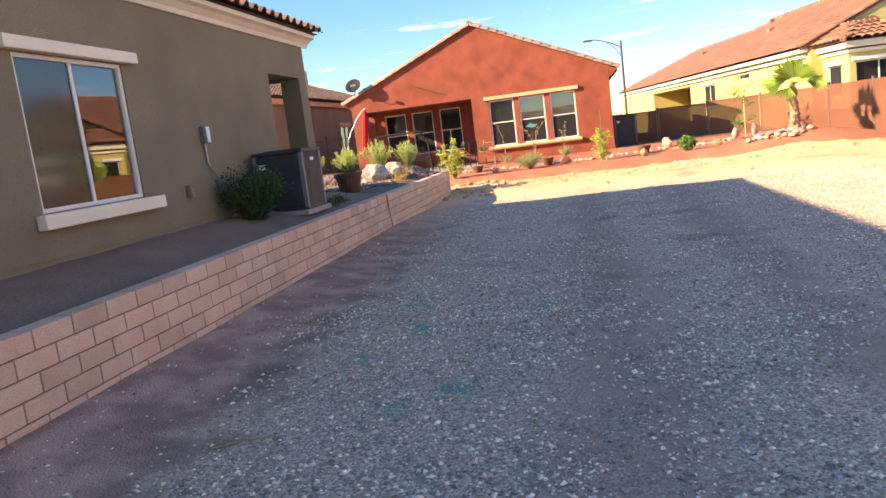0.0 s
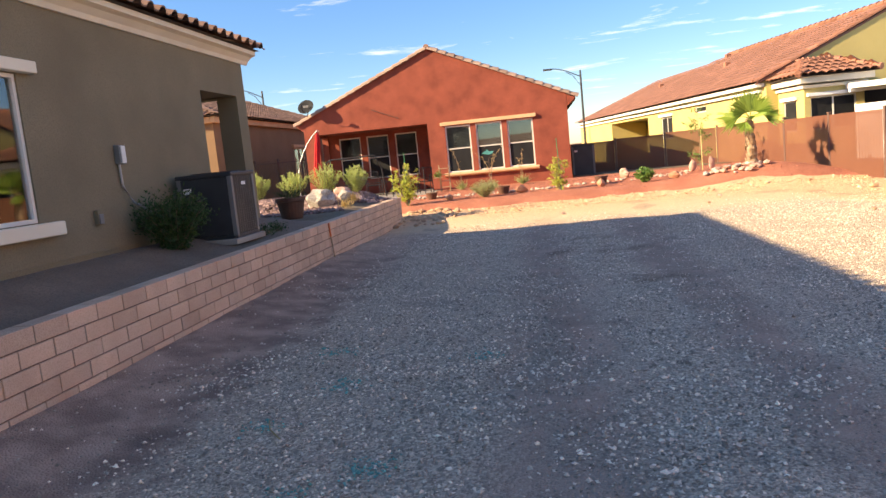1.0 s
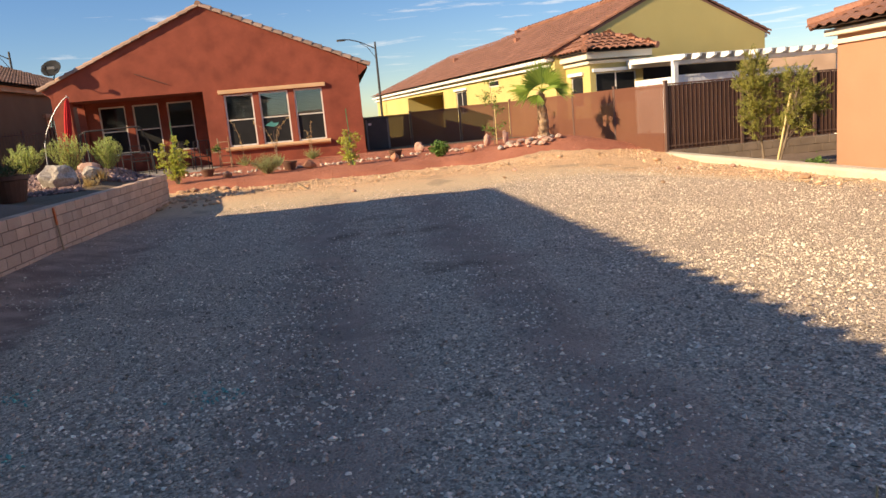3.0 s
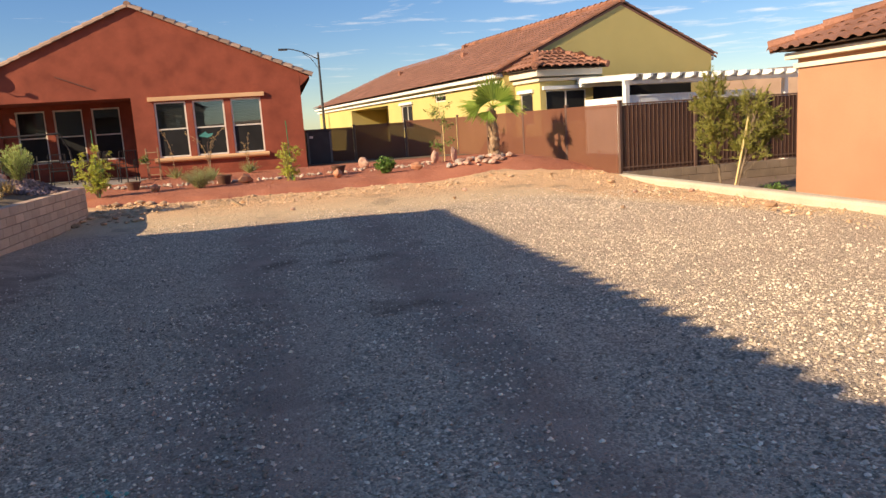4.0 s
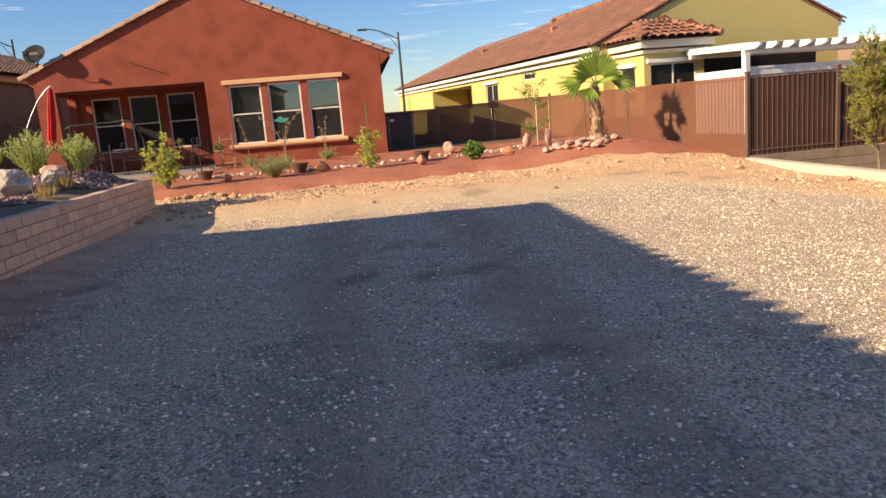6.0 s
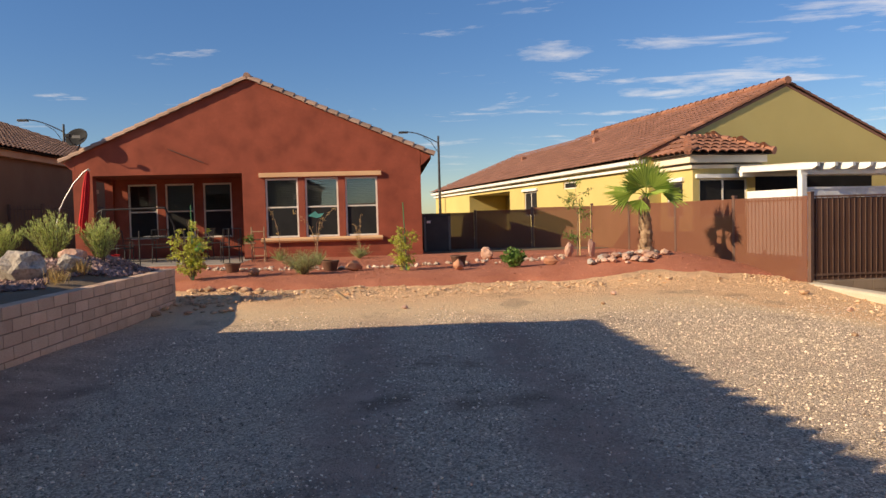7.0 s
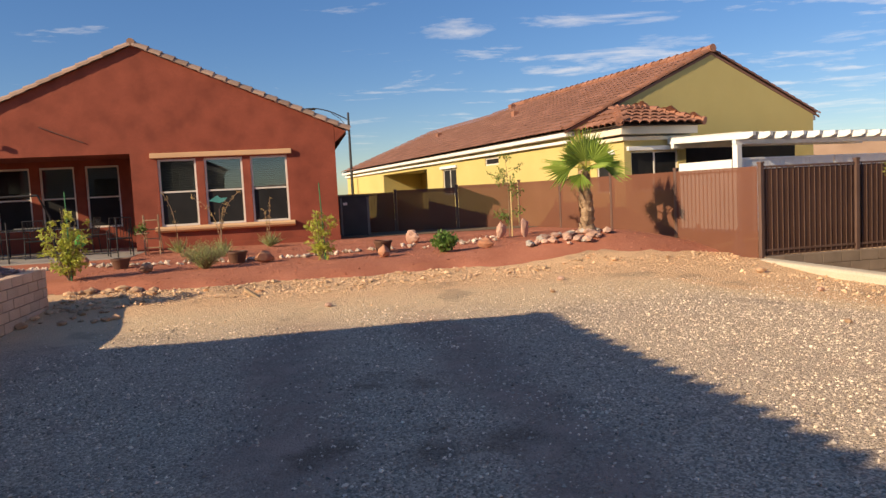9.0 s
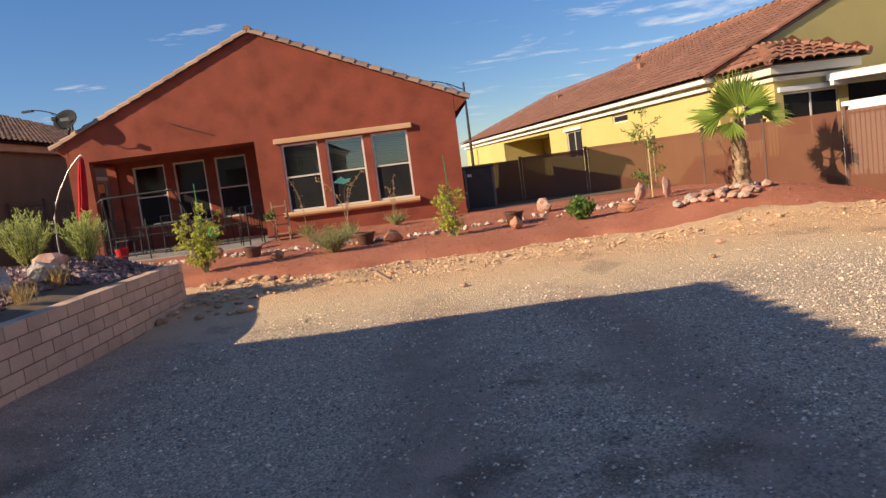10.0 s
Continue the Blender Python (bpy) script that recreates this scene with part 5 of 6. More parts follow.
# dry grass tufts
for x, y in ((-3.85, 17.9), (-3.78, 16.9)):
    ob = thing("dry_grass", "tuft of dry straw-coloured grass beside the boulder", "grass", pose(x, y, float(ledge_z(x, y))))
    n = 90
    pos = np.stack([rng.normal(0, 0.06, n), rng.normal(0, 0.06, n), np.zeros(n)], 1)
    leaves("foliage", pos, np.stack([rng.normal(0, 0.35, n), rng.normal(0, 0.35, n), np.ones(n)], 1), rng.uniform(0.15, 0.34, n), 0.012, M["dryleaf"], ob)
rock((-4.50, 17.45, float(ledge_z(-4.5, 17.45))), (0.36, 0.32, 0.29), M["rockgrey"], "large pale grey boulder in the raised bed", 1.0, 20, name="boulder", sub=3, rough=0.3, sink=0.4)
rock((-4.05, 18.0, float(ledge_z(-4.05, 18.0))), (0.22, 0.20, 0.16), M["rockgrey"], "grey rock beside the boulder", 2.2, 50)
rock((-4.36, 18.8, float(ledge_z(-4.36, 18.8))), (0.24, 0.15, 0.13), M["rockpink"], "smooth tan rock on the purple gravel", 3.3, 25)
n = 8000
px, py = rng.uniform(-9.0, -3.40, n), rng.uniform(15.6, 20.27, n)
ok = (py > 16.2 + 0.5 * np.sin(px * 1.7)) & ((px < -3.75 + 0.25 * np.sin(py * 2.1)) | (py > 19.0))
px, py = px[ok], py[ok]
sz = rng.uniform(0.03, 0.07, len(px))
tagged(pebbles("rock_mulch", np.stack([px, py, ledge_z(px, py) + sz * 0.35], 1), sz, M["rockpurple"], 0.75), "purple-grey crushed rock mulch on the raised bed", "rock mulch", kind="stuff")

# ---- red rock bed: plants, pots, stones ----


def staked_plant(at, label, height, spread, nst, nleaf, ll, lw, material, stake_h, lean=0.0):
    """Sapling on a thin green stake: arching twigs in loose clumps, their tips hanging."""
    ob = thing("young_tree", label, "young tree", pose(*at))
    b = bmesh.new()
    st = stems_along(b, nst, spread, height, r=0.008)
    pos, way = [], []
    for pts in st:
        for k in range(5):
            t = random.uniform(0.15, 1.0)
            p = on_stem(pts, t)
            a = random.uniform(0, 6.283)
            ln = random.uniform(0.10, 0.24) * (1.15 - 0.5 * t)
            tip = p + Vector((ln * math.cos(a), ln * math.sin(a), random.uniform(-0.10, 0.10)))
            tube(b, [p, p.lerp(tip, 0.6) + Vector((0, 0, 0.03)), tip], [0.004, 0.003, 0.001], 4, cap=False)
            for _ in range(nleaf):
                q_ = p.lerp(tip, random.uniform(0.15, 1.1))
                pos.append(q_ + Vector([random.gauss(0, 0.018) for _ in range(3)]))
                way.append((tip - p).normalized() * 0.7 + Vector((random.gauss(0, 0.5), random.gauss(0, 0.5), random.gauss(-0.35, 0.4))))
    part("trunk", b, M["bark"], ob)
    part("support_stake", tube(bmesh.new(), [(0.04, -0.05, -0.05), (0.04 + lean, -0.05, stake_h)], 0.012, 6), M["stakegreen"], ob, "thin green support stake")
    leaves("foliage", np.array(pos), np.array(way), ll, lw, material, ob)
    return ob


staked_plant((-3.25, 22.0, gz(-3.25, 22.0)), "bushy yellow-green staked sapling at the end of the block wall", 1.42, 0.44, 22, 20, 0.08, 0.026, M["leafyellow"], 1.60)
staked_plant((1.32, 22.7, gz(1.32, 22.7)), "narrow yellow-green staked sapling in the red rock", 1.32, 0.24, 14, 18, 0.08, 0.024, M["leafyellow"], 1.55, lean=-0.05)
t3 = thing("young_tree", "thin staked sapling with sparse green leaves by the fence", "young tree", pose(5.92, 25.1, gz(5.92, 25.1)))
b = bmesh.new()
tube(b, [(0, 0, 0), (0.02, 0, 0.9), (-0.02, 0.02, 1.9)], [0.014, 0.010, 0.004], 6)
sp = []
for i in range(16):
    z = random.uniform(0.15, 1.85)
    a = random.uniform(0, 6.283)
    ln = 0.36 if z < 1.2 else 0.46
    tip = Vector((ln * math.cos(a), ln * math.sin(a), z + 0.2))
    tube(b, [(0.01, 0, z), tip * 0.5 + Vector((0, 0, z * 0.5)), tip], [0.006, 0.004, 0.002], 4, cap=False)
    sp.append((Vector((0.01, 0, z)), tip))
part("trunk", b, M["bark"], t3)
part("support_stake", tube(bmesh.new(), [(0.06, -0.04, -0.05), (0.06, -0.04, 1.5)], 0.014, 6), M["stake"], t3)
pos = [a.lerp(c, random.uniform(0.3, 1)) + Vector([random.gauss(0, 0.04) for _ in range(3)]) for a, c in sp for _ in range(46 if c.z < 1.3 else 22)]
leaves("foliage", np.array(pos), rng.normal(size=(len(pos), 3)) + np.array([0, 0, -0.2]), 0.085, 0.03, M["leafgreen"], t3)

shrub("shrub", (-0.95, 22.5, gz(-0.95, 22.5)), "low rounded grey-green shrub in red rock", 0.46, 0.56, 55, 80, 0.045, 0.012, M["leafgrey"], up=0.9, start=0.1, scatter=0.03)
shrub("shrub", (3.80, 22.55, gz(3.80, 22.55)), "small leafy dark green bush in red rock", 0.30, 0.42, 26, 34, 0.085, 0.055, M["leafgreen"], up=0.5, start=0.15, scatter=0.03)


def yucca(at, label, nblade, ln, stalks):
    ob = thing("yucca", label, "yucca", pose(*at))
    pos = rng.normal(0, 0.03, (nblade, 3)) * np.array([1, 1, 0.2])
    a = rng.uniform(0, 6.283, nblade)
    el = rng.uniform(0.35, 1.4, nblade)
    way = np.stack([np.cos(a) * np.cos(el), np.sin(a) * np.cos(el), np.sin(el)], 1)
    leaves("foliage", pos, way, rng.uniform(0.6, 1.0, nblade) * ln, 0.022, M["leafgrey"], ob)
    for dx, hh, arch in stalks:
        pts = [Vector((dx * t * 0.4 + arch * t ** 3, -0.03 * t, hh * (t - 0.28 * abs(arch) * t ** 4))) for t in np.linspace(0, 1, 9)]
        s_ = part("flower_stalk", tube(bmesh.new(), pts, [0.010 - 0.0006 * i for i in range(9)], 5), M["wood"], ob)
        pp = np.array([pts[4 + random.randrange(5)] + Vector([random.gauss(0, 0.02) for _ in range(3)]) for _ in range(34)])
        tagged(leaves("seed_head", pp, rng.normal(size=(34, 3)), 0.05, 0.025, M["dryleaf"], s_), kind="stuff")
    return ob


yucca((-2.0, 26.2, gz(-2.0, 26.2)), "thin-leaved yucca with a dry flower stalk under the window", 70, 0.45, ((-0.1, 1.55, -0.25),))
yucca((-0.85, 24.6, gz(-0.85, 24.6)), "yucca with arching dry flower stalks", 90, 0.5, ((0.05, 1.6, 0.42), (-0.1, 1.55, -0.5), (0.0, 1.25, 0.15)))
yucca((0.12, 26.3, gz(0.12, 26.3)), "spiky grey-green yucca with short stalks", 110, 0.5, ((-0.12, 0.95, -0.05), (0.1, 1.2, 0.03)))
for x, y, r, h_ in ((-2.72, 23.5, 0.19, 0.22), (-0.42, 23.3, 0.21, 0.25), (2.62, 23.5, 0.20, 0.26)):
    pot((x, y, gz(x, y) - 0.01), r, h_, "small dark brown pot set in the red rock")
for i, (x, y, s_, m_, lb) in enumerate((
        (-2.05, 22.6, (0.13, 0.11, 0.10), "rockred", "small red sandstone rock in red cinders"),
        (0.15, 22.95, (0.22, 0.13, 0.13), "rockred", "flat reddish sandstone rock"),
        (2.52, 22.5, (0.17, 0.12, 0.13), "rockred", "red sandstone rock in front of a pot"),
        (3.48, 24.9, (0.20, 0.16, 0.18), "rockpink", "pale pink upright rock"),
        (4.60, 22.25, (0.18, 0.12, 0.11), "rockred", "wedge-shaped red rock in red cinders"),
        (5.62, 24.8, (0.14, 0.10, 0.20), "rockpink", "standing pink stone beside the sapling"),
        (6.20, 24.75, (0.13, 0.09, 0.27), "rockpink", "tall standing pink stone"),
        (-3.7, 24.6, (0.13, 0.1, 0.1), "rockred", "small red rock beside the cobble edging"))):
    rock((x, y, gz(x, y)), s_, M[m_], lb, 4.0 + i * 1.37, 37 * i, sink=0.15)
# cobble edging: a winding double row
path = [(-6.5, 24.6), (-4.6, 24.3), (-3.2, 24.1), (-2.0, 23.75), (-0.9, 23.7), (0.5, 23.45), (1.5, 23.7), (2.3, 23.9), (3.2, 24.2), (4.2, 24.25), (5.0, 24.4), (5.6, 25.0)]
cp, cs = [], []
for (x0, y0), (x1, y1) in zip(path, path[1:]):
    m_ = int(math.hypot(x1 - x0, y1 - y0) / 0.055)
    for j in range(m_):
        t = random.random()
        x, y = x0 + (x1 - x0) * t + random.gauss(0, 0.06), y0 + (y1 - y0) * t + random.gauss(0, 0.10 if x0 < 3 else 0.22)
        s_ = random.uniform(0.035, 0.085)
        cp.append((x, y, gz(x, y) + 0.4 * s_)), cs.append(s_)
tagged(pebbles("cobble_edging", np.array(cp), np.array(cs), M["cobble"], 0.7), "winding edging of pale river cobbles", "cobbles", kind="stuff")
# pale rocks heaped round the palm
for i in range(46):
    a, r = random.uniform(0, 6.283), random.random() ** 0.6
    x, y = 6.15 + 0.85 * r * math.cos(a), 21.68 + 0.32 * r * math.sin(a)
    s_ = random.uniform(0.06, 0.12)
    rock((x, y, gz(x, y)), (s_ * 1.25, s_, s_ * 0.6), M["rockpink"] if i % 4 else M["rockgrey"], "pale pink rock heaped at the palm's foot", 20 + i * 0.77, 53 * i, group="rocks round the palm", sub=1, sink=0.25)

# palm
palm = thing("palm_tree", "young fan palm with a stubby boot-covered trunk in red rock", "palm", pose(6.62, 21.85, gz(6.62, 21.85) - 0.03))
b = bmesh.new()
H = 1.26
prof = []
for i in range(15):
    t = i / 14
    prof.append(((0.135 - 0.045 * t + (0.022 if i % 2 else 0.0)) * (1.18 if t < 0.1 else 1), H * t))
lathe(b, prof + [(0.02, H + 0.04)], 14)
for v in b.verts:
    v.co += Vector((0.03 * math.sin(4 * v.co.z), 0.0, 0)) + Vector([random.uniform(-0.008, 0.008) for _ in range(3)])
part("trunk", b, M["palmbark"], palm)
boot = bmesh.new()
for i in range(64):
    t = random.uniform(0.02, 0.95)
    a = random.uniform(0, 6.283)
    r = 0.135 - 0.045 * t
    base = Vector((r * math.cos(a), r * math.sin(a), H * t))
    out = Vector((math.cos(a), math.sin(a), 0))
    sd = Vector((-math.sin(a), math.cos(a), 0))
    w = random.uniform(0.03, 0.055)
    tip = base + out * random.uniform(0.02, 0.05) + Vector((0, 0, random.uniform(0.09, 0.18)))
    vs = [boot.verts.new(p) for p in (base - sd * w, base + sd * w, tip + sd * w * 0.5, tip - sd * w * 0.5, base - sd * w - out * 0.03, base + sd * w - out * 0.03)]
    boot.faces.new((vs[0], vs[1], vs[2], vs[3])), boot.faces.new((vs[3], vs[2], vs[5], vs[4]))
part("leaf_boot", boot, M["palmbark"], palm)
random.seed(11)
# each frond: stalk's heading and rise, stalk length, blade length, half spread, the way its face turns
fronds = [(255, 82, 0.15, 0.78, 84, (0.10, -1.0, 0.25)), (200, 42, 0.20, 0.64, 62, (0.0, -0.9, 0.5)), (186, 6, 0.32, 0.72, 46, (-0.25, -0.75, 0.65)),
          (340, 44, 0.20, 0.58, 66, (0.2, -0.9, 0.4)), (340, 4, 0.34, 0.60, 50, (0.4, -0.75, 0.55)), (60, 60, 0.24, 0.62, 80, (-0.2, -0.8, 0.6)),
          (120, 25, 0.26, 0.60, 70, (0.0, -0.3, 1.0)), (285, 12, 0.18, 0.46, 60, (0.0, -0.7, 0.75)), (15, 18, 0.28, 0.58, 65, (0.3, -0.4, 0.8)), (225, -25, 0.24, 0.50, 50, (-0.4, -0.8, 0.4))]
for az, el, pl, bl, spread, face in fronds:
    az, el = radians(az), radians(el)
    d = Vector((math.cos(az) * math.cos(el), math.sin(az) * math.cos(el), math.sin(el)))
    base = Vector((0.03, 0, H))
    hub = base + d * pl + Vector((0, 0, 0.05))
    fr = part("frond", tube(bmesh.new(), [base, base.lerp(hub, 0.5) + Vector((0, 0, 0.04)), hub], [0.018, 0.012, 0.009], 6), M["leafyellow"], palm)
    droop = 0.30 - 0.28 * math.sin(max(el, 0))
    aim = (d + Vector((0, 0, -0.65 * droop))).normalized()
    nrm = Vector(face)
    nrm = (nrm - aim * nrm.dot(aim)).normalized()
    side = aim.cross(nrm).normalized()
    vs, fs = [], []
    nb = int(spread * 0.38)
    for k in range(nb):
        th = radians(-spread + 2 * spread * k / (nb - 1)) + random.gauss(0, 0.02)
        way = (aim * math.cos(th) + side * math.sin(th)).normalized()
        ln = bl * (1 - 0.22 * abs(th) / 2.0) * random.uniform(0.88, 1.06)
        sag = droop * random.uniform(0.25, 0.6) + (0.10 if random.random() < 0.2 else 0.0)
        mid = hub + way * ln * 0.55 - nrm * 0.02 * math.cos(th * 2) + Vector((0, 0, -0.15 * sag * ln))
        tip = hub + way * ln + Vector((0, 0, -sag * ln))
        sw = nrm.cross(way) * (0.017 * bl / 0.5)
        q0 = len(vs)
        vs += [hub + way * 0.01, mid + sw - nrm * 0.012, tip, mid - sw - nrm * 0.012, mid + nrm * 0.012]
        fs += [(q0, q0 + 1, q0 + 4), (q0, q0 + 4, q0 + 3), (q0 + 1, q0 + 2, q0 + 4), (q0 + 4, q0 + 2, q0 + 3)]
    blade = raw("fan_blade", [tuple(v) for v in vs], fs, M["palmleaf"], False, fr)
    tagged(blade, "green pleated fan blade")
random.seed(3)

# ---- patio of the red house ----
patio = tagged(part("patio_slab", box(bmesh.new(), -8.6, -3.0, 25.5, 29.99, 0.30, 0.585, 0.012), M["slab"]), "pale concrete patio slab", "slab", kind="structure")
umb = thing("cantilever_umbrella", "closed red cantilever umbrella on a curved pole", "umbrella", pose(-7.35, 26.6, 0.585))
part("base_plate", box(bmesh.new(), -0.95, -0.35, -0.3, 0.3, 0, 0.06, 0.015), M["black"], umb)
part("pole", tube(bmesh.new(), [(-0.72, 0, 0.05), (-0.73, 0, 0.6), (-0.70, 0, 1.19), (-0.60, 0, 1.55), (-0.44, 0, 1.87), (-0.20, 0, 2.25), (0.05, 0, 2.52), (0.19, 0, 2.62), (0.24, 0, 2.58)], 0.02, 8), M["greymetal"], umb, "pale curved metal pole")
b = bmesh.new()
rings = []
for i, (z, r, dx) in enumerate(((2.56, 0.03, 0.17), (2.45, 0.07, 0.16), (2.1, 0.10, 0.12), (1.6, 0.11, 0.06), (1.2, 0.12, 0.0), (1.05, 0.09, -0.02), (0.92, 0.15, -0.02), (0.88, 0.12, -0.02))):
    rings.append([b.verts.new((dx + r * (1 + 0.28 * math.sin(8 * a_)) * math.cos(a_) * 0.8, r * (1 + 0.28 * math.sin(8 * a_)) * math.sin(a_) * 0.8, z + 0.03 * math.sin(3 * a_))) for a_ in np.linspace(0, 6.2832, 33)[:-1]])
for r0, r1 in zip(rings, rings[1:]):
    for k in range(32):
        b.faces.new((r0[k], r0[(k + 1) % 32], r1[(k + 1) % 32], r1[k]))
part("canopy", b, M["redcloth"], umb, "folded red canopy", smooth=True)

dish = thing("satellite_dish", "dark grey satellite dish on the roof edge", "satellite dish", pose(-7.72, 27.34, 4.16))
b = bmesh.new()
lathe(b, [(0.001, -0.075), (0.12, -0.062), (0.22, -0.03), (0.30, 0.012), (0.305, 0.018), (0.30, 0.02), (0.215, -0.022), (0.12, -0.052), (0.001, -0.064)], 28)
bmesh.ops.transform(b, matrix=pose(0, 0, 0, rx=68, rz=-14) @ Matrix.Diagonal((1.12, 0.9, 1, 1)), verts=b.verts)
part("reflector", b, M["dishgrey"], dish, smooth=True)
part("emblem", box(bmesh.new(), -0.10, 0.12, -0.075, -0.065, -0.03, 0.05, 0.002), M["acpale"], dish, "pale plain emblem")
part("feed_arm", tube(bmesh.new(), [(0, 0.03, -0.2), (-0.02, -0.25, -0.22), (-0.06, -0.42, -0.02)], 0.014, 6), M["black"], dish)
part("feed_horn", box(bmesh.new(), -0.12, 0.0, -0.48, -0.38, -0.05, 0.05, 0.012), M["black"], dish)
part("mast", tube(bmesh.new(), [(0.02, 0.10, 0.0), (0.02, 0.12, -0.20), (0.02, -0.02, -0.36)], 0.022, 8), M["black"], dish)

table = thing("patio_table", "dark metal patio table with clutter on top", "table", pose(-5.9, 28.2, 0.585))
part("tabletop", box(bmesh.new(), -0.75, 0.75, -0.45, 0.45, 0.68, 0.71, 0.008), M["black"], table)
for sx in (-1, 1):
    for sy in (-1, 1):
        part("leg", tube(bmesh.new(), [(sx * 0.68, sy * 0.38, 0), (sx * 0.66, sy * 0.36, 0.68)], 0.018, 6), M["black"], table)
tray = thing("serving_tray", "pale tray lying on the patio table", "tray", pose(-5.9, 28.1, 1.296))
part("tray_body", box(bmesh.new(), -0.3, 0.3, -0.2, 0.2, 0, 0.03, 0.01), M["acpale"], tray)


def patio_chair(at, rz):
    ob = thing("patio_chair", "dark metal patio chair with a barred back", "chair", pose(*at, rz=rz), "patio chairs")
    part("seat", box(bmesh.new(), -0.24, 0.24, -0.23, 0.23, 0.41, 0.44, 0.01), M["black"], ob)
    for sx in (-1, 1):
        part("front_leg", tube(bmesh.new(), [(sx * 0.25, -0.22, 0), (sx * 0.24, -0.22, 0.62), (sx * 0.24, 0.2, 0.64)], 0.014, 6), M["black"], ob)
        part("back_leg", tube(bmesh.new(), [(sx * 0.25, 0.26, 0), (sx * 0.24, 0.22, 0.44), (sx * 0.23, 0.32, 0.92)], 0.014, 6), M["black"], ob)
    b = bmesh.new()
    for i in range(7):
        x = -0.2 + 0.4 * i / 6
        tube(b, [(x, 0.23, 0.46), (x, 0.315, 0.90)], 0.007, 5)
    tube(b, [(-0.23, 0.32, 0.92), (0.23, 0.32, 0.92)], 0.014, 6)
    part("backrest", b, M["black"], ob)
    return ob


for x, y, rz in ((-6.6, 27.2, 170), (-5.4, 27.1, 185), (-4.6, 28.2, 265)):
    patio_chair((x, y, 0.585), rz)
swing = thing("swing_frame", "dark tubular swing frame on the patio", "swing frame", pose(-6.4, 26.4, 0.585))
for dx in (0.0, 0.22):
    part("upright", tube(bmesh.new(), [(-0.55 + dx, 0.2 - dx, 0), (-0.55 + dx * 0.8, 0.1, 1.0), (-0.50 + dx * 0.6, 0, 1.42), (-0.35, 0, 1.50)], 0.026, 8), M["black"], swing)
part("top_bar", tube(bmesh.new(), [(-0.35, 0, 1.50), (1.3, 0, 1.52)], 0.026, 8), M["black"], swing)
part("upright", tube(bmesh.new(), [(1.3, 0, 1.52), (1.5, 0.1, 1.0), (1.55, 0.2, 0)], 0.026, 8), M["black"], swing)
rail = thing("patio_railing", "low dark iron railing along the patio edge", "railing", pose(-7.0, 25.62, 0.585))
for i in range(4):
    part("post", tube(bmesh.new(), [(0.3 + 1.15 * i, 0, 0), (0.3 + 1.15 * i, 0, 0.92)], 0.018, 6), M["black"], rail)
for z in (0.12, 0.55):
    part("bar", tube(bmesh.new(), [(0.3, 0, z), (3.75, 0, z)], 0.012, 6), M["black"], rail)
bucket = thing("bucket", "red plastic bucket on the patio edge", "bucket", pose(-6.35, 26.0, 0.585))
b = lathe(bmesh.new(), [(0.11, 0), (0.15, 0.28), (0.155, 0.30), (0.14, 0.30), (0.105, 0.02), (0.002, 0.02)], 18)
part("bucket_body", b, M["redcloth"], bucket)
orb = thing("garden_orb", "glossy green glass ball on a thin stand", "garden ornament", pose(-3.75, 24.6, gz(-3.75, 24.6)))
b = bmesh.new()
bmesh.ops.create_uvsphere(b, u_segments=20, v_segments=12, radius=0.13, matrix=pose(0, 0, 0.52))
part("ball", b, M["greenpl"], orb, smooth=True)
part("stand", tube(bmesh.new(), [(0, 0, 0), (0, 0, 0.42)], 0.012, 6), M["iron"], orb)
mch = patio_chair((-3.35, 26.3, gz(-3.35, 26.3)), 200)
lad = thing("plant_ladder", "small wooden ladder plant stand with pots", "plant stand", pose(-2.62, 26.3, gz(-2.62, 26.3)))
for sx in (-1, 1):
    part("rail", box(bmesh.new(), sx * 0.17 - 0.015, sx * 0.17 + 0.015, -0.02, 0.02, 0, 0.95, 0.003), M["wood"], lad)
    part("back_leg", tube(bmesh.new(), [(sx * 0.17, 0.35, 0), (sx * 0.16, 0.03, 0.92)], 0.014, 6), M["wood"], lad)
for i in range(4):
    part("rung", box(bmesh.new(), -0.16, 0.16, -0.03, 0.03, 0.15 + 0.22 * i, 0.175 + 0.22 * i, 0.003), M["wood"], lad)
part("shelf", box(bmesh.new(), -0.34, -0.06, -0.16, 0.02, 0.50, 0.53, 0.003), M["wood"], lad)
shrub("potted_plant", (-2.84, 26.22, gz(-2.84, 26.22) + 0.53), "small green plant on the ladder shelf", 0.12, 0.16, 12, 16, 0.06, 0.03, M["leafgreen"], start=0.2)
# ornamental bird stake before the window
orn = thing("garden_stake", "teal metal bird ornament on a thin stake", "garden ornament", pose(-0.95, 25.6, gz(-0.95, 25.6)))
part("stem", tube(bmesh.new(), [(0, 0, 0), (0, 0, 1.0), (0.12, 0, 1.25)], 0.008, 5), M["iron"], orn)
bb = bmesh.new()
prism(bb, [(-0.22, 1.22), (0.02, 1.16), (0.14, 1.20), (0.20, 1.28), (0.05, 1.27), (-0.02, 1.34)], "y", -0.012, 0.012)
part("bird_shape", bb, mat("teal_metal", (0.05, 0.24, 0.22), (0.08, 0.32, 0.29), 6, 0.5, 0.1, 40), orn)

# ---- pergola of the yellow house ----
pg = thing("pergola", "white painted pergola with notched rafter tails", "pergola", pose(11.75, 24.2, 0, rz=13))
PZ = 2.62
